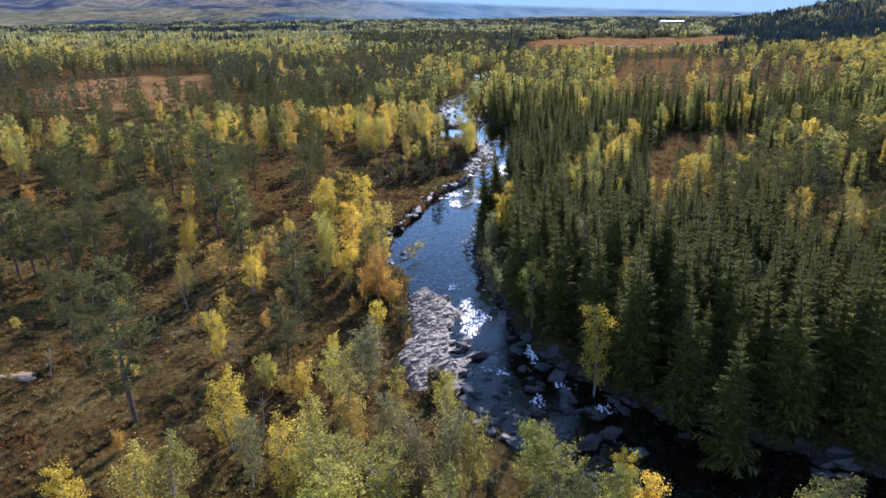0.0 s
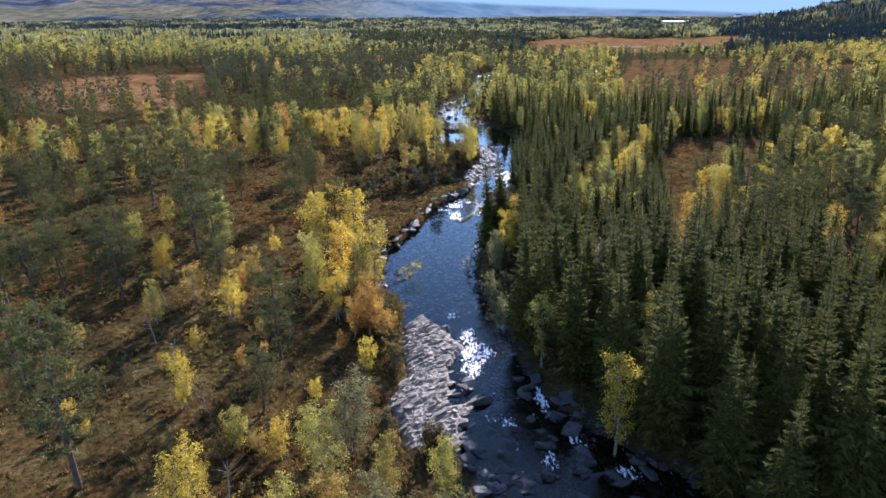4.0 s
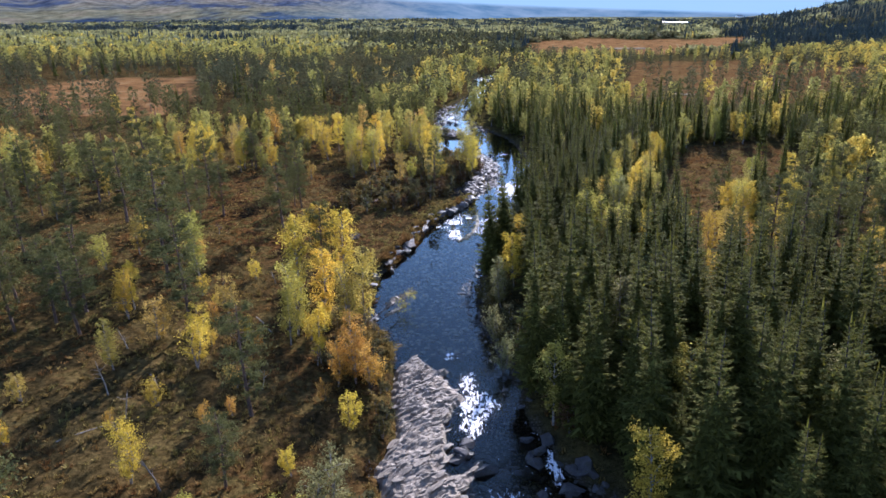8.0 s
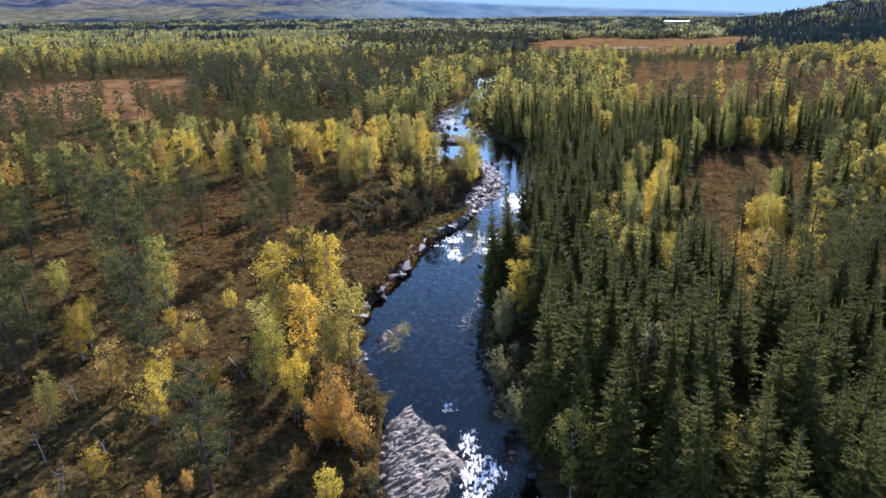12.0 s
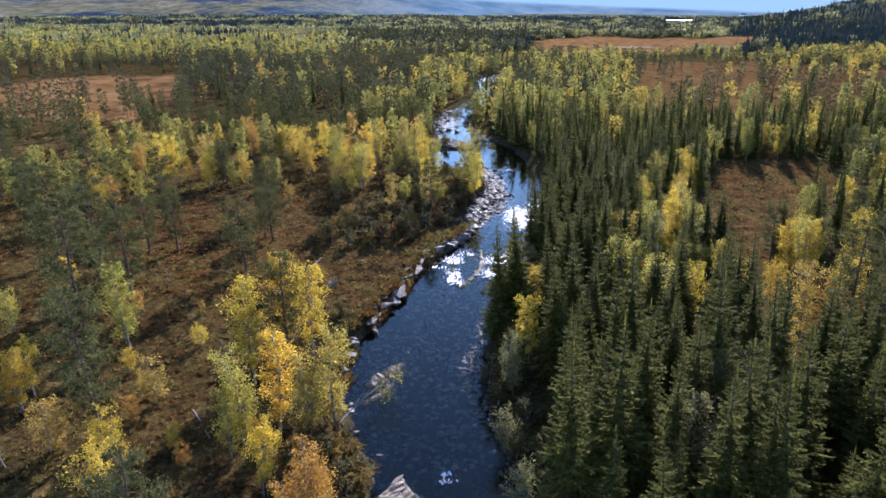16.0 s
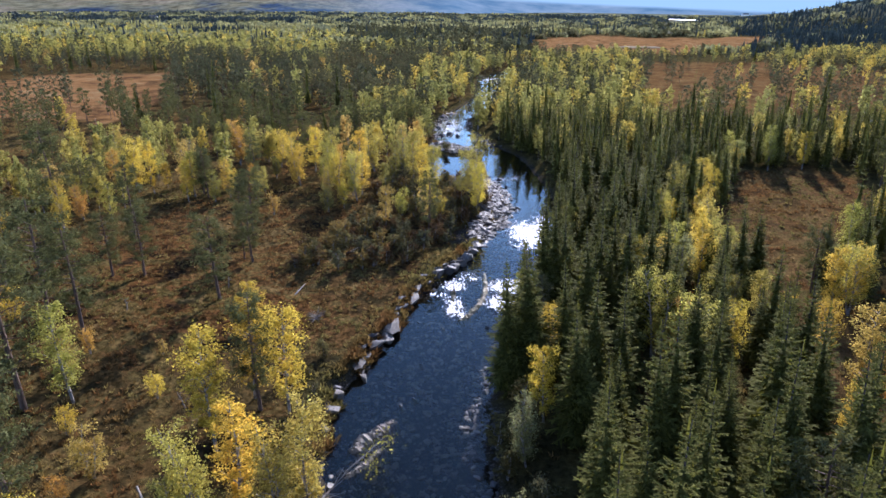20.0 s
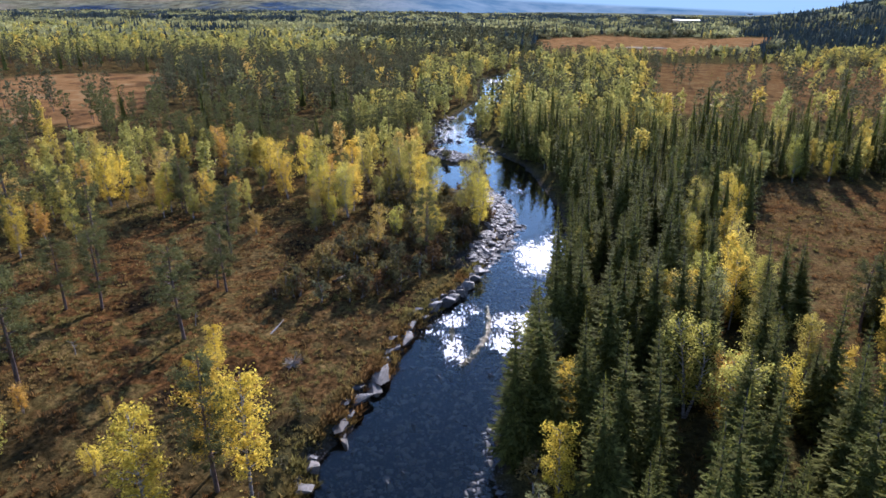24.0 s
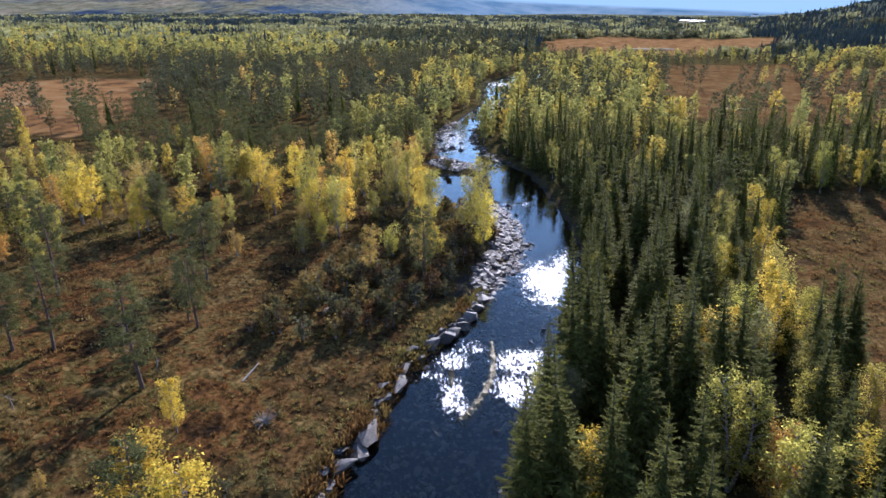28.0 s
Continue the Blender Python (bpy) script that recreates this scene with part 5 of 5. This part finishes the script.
gx, gy = np.meshgrid(np.arange(-6.2, 4.2, 0.1), np.arange(44.4, 70.4, 0.1))
shelf_z = shelf_height(gx, gy)
keep = shelf_z > -0.5
cell = (keep[:-1, :-1] & keep[1:, :-1] & keep[:-1, 1:] & keep[1:, 1:])
ids = (np.arange(gx.shape[0] - 1)[:, None] * gx.shape[1] + np.arange(gx.shape[1] - 1)[None])[cell]
quads = np.stack([ids, ids + 1, ids + gx.shape[1] + 1, ids + gx.shape[1]], 1)
used, back = np.unique(quads, return_inverse=True)
bedrock = new("bedrock_shelf", mesh_of("bedrock_shelf", np.stack([gx.ravel(), gy.ravel(), shelf_z.ravel()], 1)[used], back.reshape(-1, 4), SLAB_ROCK))
tagged(bedrock, "pale furrowed bedrock shelf sloping into the rapids", "rock")
slab_rng = rng_of(21)
SLAB_MESHES = [mesh_of("slab", *angular_shape(rng_of(340 + k), 14, 0.6), SLAB_ROCK) for k in range(6)]
made = 0
while made < 120:
    x, y = slab_rng.uniform(-5.5, 3.0), slab_rng.uniform(45, 70)
    if edge_distance(SHELF, np.float64(x), np.float64(y)) < -0.1:
        continue
    ob = part("slab", SLAB_MESHES[made % 6], bedrock)
    long = slab_rng.uniform(0.35, 1.1)
    ob.matrix_basis = Matrix.LocRotScale((x, y, float(shelf_height(np.array([x]), np.array([y]))[0])), Euler((slab_rng.uniform(-0.3, 0.1), slab_rng.uniform(-0.12, 0.12), radians(slab_rng.normal(46, 10)))),
                                         Vector((long, slab_rng.uniform(0.14, 0.32), slab_rng.uniform(0.12, 0.3))))
    made += 1

# gravel and cobbles, too many to count
GRAVEL_SHAPES = [angular_shape(rng_of(380 + k), 13, 0.55) for k in range(6)]


def gravel(name, label, count, box, keep, sizes, mat, seed):
    rng = rng_of(seed)
    x, y = rng.uniform(box[0], box[1], count * 6), rng.uniform(box[2], box[3], count * 6)
    ok = np.nonzero(keep(x, y))[0][:count]
    x, y = x[ok], y[ok]
    size = sizes[0] + (sizes[1] - sizes[0]) * rng.uniform(size=len(x)) ** 2.5
    v, f = scattered(GRAVEL_SHAPES, np.column_stack([x, y, ground_z(x, y) + size * 0.12, size]), rng)
    tagged(new(name, mesh_of(name, v, f, mat)), label, "gravel", kind="stuff")


def near_shore(low, high, want_side=0):
    def keep(x, y):
        d, side = shore(x, y)
        return (d > low) & (d < high) & ((side == want_side) | (want_side == 0))
    return keep


def on_bar(x, y):
    return (np.exp(-((x - 7.6) / 3.3) ** 2 - ((y - 149.8) / 12.5) ** 2) > 0.45) | (np.exp(-((x - 2.5) / 5.5) ** 2 - ((y - 186.5) / 4.5) ** 2) > 0.3)


gravel("gravel_bar", "grey cobbles of the bars beside the pool", 1300, (-4, 14, 136, 194), on_bar, (0.12, 0.55), STRAND_ROCK, 51)
def on_strand(x, y):
    d, side = shore(x, y)
    return (side < 0) & (d > -1.2) & (d < 3.4 + 0.8 * ripple(x, y, 3.1, 2)) & (x > 4)


gravel("stony_strand", "brown and grey stones of the strand beside the riffle", 1500, (3, 14, 122, 160), on_strand, (0.16, 0.75), STRAND_ROCK, 58)
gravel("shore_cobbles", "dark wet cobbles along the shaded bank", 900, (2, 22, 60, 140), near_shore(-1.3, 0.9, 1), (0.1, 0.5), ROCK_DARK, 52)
gravel("shore_cobbles", "grey cobbles along the bog bank", 500, (-12, 16, 40, 160), near_shore(-0.6, 0.7, -1), (0.1, 0.45), ROCK, 53)
gravel("rapids_stones", "grey stones at the head of the rapids", 500, (-6, 14, 189, 240), near_shore(-2.5, 1.5), (0.25, 0.9), ROCK, 54)
gravel("river_stones", "dark stones in the near rapids", 420, (0, 30, 28, 56), near_shore(-4.5, 1.2), (0.25, 1.1), ROCK_DARK, 55)
gravel("river_bed_stones", "brown stones on the river bed", 2200, (-9, 16, 70, 135), near_shore(-7, -0.8), (0.12, 0.45), STRAND_ROCK, 56)
gravel("shallows_stones", "grey stones in the shallows", 150, (-4, 6, 78, 95), lambda x, y: (x > 0.6) & (x < 5.5) & near_shore(-3.2, 0)(x, y), (0.16, 0.38), STRAND_ROCK, 57)

# ---- bushes and low growth ----
BUSH = tree_meshes("bush", 5, lambda rng: with_limbs(birch_shape(2.0, rng, 3, 520, 0.15, 6, 0.34, 0.08, True)), (("stem", BARK_BIRCH), ("foliage", WILLOW)))
BUSH_TONES = (((0.125, 0.105, 0.036), "olive"), ((0.125, 0.115, 0.050), "grey-green"), ((0.26, 0.18, 0.052), "yellowing"), ((0.12, 0.072, 0.030), "brown"))


def bush(x, y, h, tone):
    rng = rng_of(int(abs(x) * 719 + abs(y) * 77) % 99991)
    ob = new("willow_bush")
    s = h / 2.0
    ob.matrix_basis = Matrix.LocRotScale((x, y, float(ground_z(x, y)) - 0.05), Euler((0, 0, rng.uniform(0, 6.28))), Vector((s * 1.15, s * 1.15, s)))
    colour, word = BUSH_TONES[tone]
    tagged(ob, f"low {word} willow bush {setting_of(x, y)}", "bush", "willow bushes by the river")
    stem, foliage = BUSH[rng.integers(len(BUSH))]
    part("stem", stem, ob)
    part("foliage", foliage, ob).color = (*(np.array(colour) * rng.uniform(0.85, 1.2)), 1)


bush_rng = rng_of(77)
for x0, x1, y0, y1, low, high, count, hs in ((-18, 8, 111, 150, 3.4, 18, 150, (1.2, 3.0)), (-11, 0, 44, 72, 0.6, 7, 62, (1.0, 2.4)), (4, 16, 56, 112, 0.5, 3.2, 36, (1.2, 3.0)),
                                             (-14, -6, 72, 93, 0.8, 7, 16, (0.8, 1.8)), (0, 9, 136, 164, 3.2, 9, 34, (1.0, 2.4)), (-14, 6, 144, 200, 0.8, 9, 30, (1.2, 2.8)),
                                             (-24, 4, 24, 48, 1.0, 22, 30, (0.9, 2.0))):
    n = 0
    for _ in range(4000):
        if n == count:
            break
        x, y = bush_rng.uniform(x0, x1), bush_rng.uniform(y0, y1)
        d, _s = shore(x, y)
        if low < d < high and edge_distance(SHELF, np.float64(x), np.float64(y)) < -0.4 and (_s < 0 or x0 == 4) and not (x < -1 and 158 < y < 186 and d < 0.5):
            bush(round(x, 1), round(y, 1), round(float(bush_rng.uniform(*hs)), 1), int(bush_rng.integers(4)))
            n += 1


def tussocks(name, label, count, box, keep, size, height, mat, seed, blades=7):
    rng = rng_of(seed)
    shapes = []
    for k in range(5):
        az, r = rng.uniform(0, 6.28, blades * 2), rng.uniform(0.02, 0.3, blades * 2)
        foot = np.stack([np.cos(az) * r, np.sin(az) * r, np.full(len(az), -0.04)], 1)
        tip = foot * (1.9, 1.9, 0) + np.stack([rng.normal(size=len(az)) * 0.09, rng.normal(size=len(az)) * 0.09, rng.uniform(0.12, 0.36, len(az))], 1)
        side = np.stack([-np.sin(az), np.cos(az), np.zeros(len(az))], 1) * 0.09
        blade = np.stack([foot - side, foot + side, tip], 1)
        shapes.append((blade.reshape(-1, 3), np.arange(len(az) * 3).reshape(-1, 3)))
    x, y = rng.uniform(box[0], box[1], count * 3), rng.uniform(box[2], box[3], count * 3)
    ok = np.nonzero(keep(x, y, rng))[0][:count]
    x, y = x[ok], y[ok]
    v, f = scattered(shapes, np.column_stack([x, y, ground_z(x, y), rng.uniform(size[0], size[1], len(x))]), rng)
    tagged(new(name, mesh_of(name, v, f, mat)), label, "heather", kind="stuff")


def on_bog(x, y, rng):
    d, side = shore(x, y)
    patchy = 0.5 + 0.6 * ripple(x, y, 7.0, 3) + 0.35 * ripple(x, y, 23, 1)
    return (d > 1.2) & (side < 0) & (rng.uniform(size=x.size) < patchy)


def on_meadow(x, y, rng):
    return inside(MEADOW, x, y) & (rng.uniform(size=x.size) < 0.4 + 0.5 * ripple(x, y, 9, 2))


def in_wood(x, y, rng):
    d, side = shore(x, y)
    return (d > 1.0) & (side > 0)


def bank_edge(x, y, rng):
    d, side = shore(x, y)
    return (d > 0.3) & (d < 2.6) & (side < 0)


STRAW = leaf_material("straw_grass", (0.28, 0.19, 0.066), 0.45, (0.5, 1.6), 0.2, (0.25, 0.20, 0.06))
tussocks("heather", "brown and rust heather tussocks on the bog", 14000, (-75, 2, 22, 150), on_bog, (0.35, 0.95), 0.3, HEATHER, 61)
tussocks("heather", "brown heather tussocks further over the bog", 2500, (-110, -10, 60, 200), on_bog, (0.5, 1.2), 0.3, HEATHER, 62)
tussocks("sedge", "straw-coloured sedge tufts on the bog", 6000, (-75, 2, 22, 150), on_bog, (0.3, 0.8), 0.3, STRAW, 63)
tussocks("sedge", "brown sedge tufts of the meadow", 1500, (34, 85, 106, 170), on_meadow, (0.4, 1.0), 0.3, HEATHER, 64)
tussocks("undergrowth", "dark undergrowth of the spruce wood", 3500, (6, 70, 25, 165), in_wood, (0.5, 1.3), 0.3, HEATHER, 65)
def overhang(x, y, rng):
    d, side = shore(x, y)
    return (d > -0.1) & (d < 1.5) & (side < 0) & (ripple(x, y, 6.0, 2) > -0.35)


tussocks("bank_heather", "dark heather hanging over the undercut bank", 3200, (-12, 8, 80, 126), overhang, (0.7, 1.7), 0.3, HEATHER, 67)
tussocks("bank_grass", "overhanging grass on the river bank", 1500, (-14, 14, 40, 165), bank_edge, (0.4, 0.95), 0.3, STRAW, 66)

# ---- dead wood ----
def snag(x, y, h, lean, name="dead_birch", label="bare pale dead birch stem on the bog", arms=5, spread=0.35):
    rng = rng_of(int(abs(x) * 91 + abs(y) * 57))
    az = rng.uniform(0, 6.28)
    tip = np.array((math.cos(az) * lean * h, math.sin(az) * lean * h, h))
    line = [np.array((0, 0, -0.2)), tip * 0.35 + (0.05, 0.02, 0), tip * 0.7, tip]
    pieces = [tube(line, [0.07, 0.055, 0.035, 0.012], 6)]
    for k in range(arms):
        u = rng.uniform(0.25, 0.85)
        root = tip * u
        a = rng.uniform(0, 6.28)
        r = h * spread * rng.uniform(0.5, 1.1)
        pieces.append(tube([root, root + (math.cos(a) * r * 0.5, math.sin(a) * r * 0.5, r * 0.35), root + (math.cos(a) * r, math.sin(a) * r, r * rng.uniform(0.4, 0.9))], [0.028, 0.018, 0.006], 4))
    ob = new(name, mesh_of(name, *joined(pieces), DEADWOOD, True))
    ob.location = (x, y, float(ground_z(x, y)))
    return tagged(ob, label, "dead tree", "dead birches on the bog")


for x, y, h in ((-28.6, 60.2, 3.2), (-22.5, 64.5, 2.2), (-25.0, 61.6, 1.6), (-25.8, 57.2, 2.6), (-15.8, 61.4, 2.0), (-30.5, 67.7, 2.4), (-19.4, 49.0, 3.0), (-14.5, 38.7, 3.4),
                (-23.8, 105.3, 1.4), (-32.4, 99.6, 1.6), (-40.1, 61.8, 2.6), (-11.8, 65.7, 2.2), (-20.4, 84.1, 1.7), (-36.4, 47.4, 3.0)):
    snag(x, y, h, 0.25)

twig_rng = rng_of(31)
twigs = [tube([(0, 0, 0.05), (math.cos(a) * r * 0.5, math.sin(a) * r * 0.5, z * 0.6), (math.cos(a) * r, math.sin(a) * r, z)], [0.035, 0.022, 0.008], 4)
         for a, r, z in zip(twig_rng.uniform(0, 6.28, 46), twig_rng.uniform(0.4, 1.25, 46), twig_rng.uniform(0.05, 0.95, 46))]
dead_bush = tagged(new("dead_bush", mesh_of("dead_bush", *joined(twigs), DEADWOOD, True)), "bleached bare dead bush lying on the heather", "bush")
dead_bush.location = (-12.8, 99.2, float(ground_z(-12.8, 99.2)))


def log(x0, y0, x1, y1, radius, label, mat=DEADWOOD):
    a = np.array((x0, y0, float(ground_z(x0, y0)) + radius * 0.8))
    b = np.array((x1, y1, float(ground_z(x1, y1)) + radius * 0.8))
    v, f = tube([a, a * 0.6 + b * 0.4 + (0.05, 0, 0.05), b], [radius, radius * 0.85, radius * 0.4], 8)
    tagged(new("fallen_log", mesh_of("fallen_log", v, f, mat, True)), label, "log")


log(-12.2, 116.8, -11.0, 119.3, 0.22, "dark weathered fallen log in the heather", BARK_PINE)
log(-16.2, 104.6, -15.6, 107.4, 0.09, "thin grey fallen birch pole on the bog")
log(-29.7, 54.3, -26.2, 56.7, 0.10, "pale fallen birch trunk on the bog")
log(-20.3, 75.4, -17.6, 71.8, 0.09, "pale fallen birch trunk on the bog")

# birch that leans out over the pool
lean_line = [(-9.1, 70.4, float(ground_z(-9.1, 70.4)) - 0.1), (-7.5, 73.7, 1.6), (-6.1, 76.8, 1.5), (-4.3, 80.3, 1.1)]
leaning = tagged(new("leaning_birch"), "half-fallen birch leaning out over the pool", "birch tree")
lean_rng = rng_of(41)
pieces = [tube(lean_line, [0.12, 0.1, 0.07, 0.02], 7)]
spray = []
for k in range(16):
    u = lean_rng.uniform(0.3, 1.0)
    root = along(lean_line, u)
    tip = root + lean_rng.normal(size=3) * (0.8, 0.8, 0.45) + (0.5, 0.6, 0.2)
    pieces.append(tube([root, (root + tip) / 2, tip], [0.03, 0.02, 0.006], 4))
    if u > 0.72:
        spray.append(tip + lean_rng.normal(size=(34, 3)) * (0.4, 0.4, 0.22))
part("trunk", mesh_of("trunk", *joined(pieces), DEADWOOD, True), leaning)
part("crown", mesh_of("crown", *leaves_at(np.concatenate(spray), 0.17, lean_rng), LEAF), leaning).color = (0.50, 0.42, 0.08, 1)

# bare sandy spot on the bog
SAND = plain_rough("pale_sand", (0.26, 0.17, 0.095), (0.36, 0.25, 0.15))
flat_patch("sand_patch", -39.1, 47.2, 1.8, 0.8, 0.12, SAND, "bare pale sandy spot on the bog", "sand", seed=4.0, draped=True)
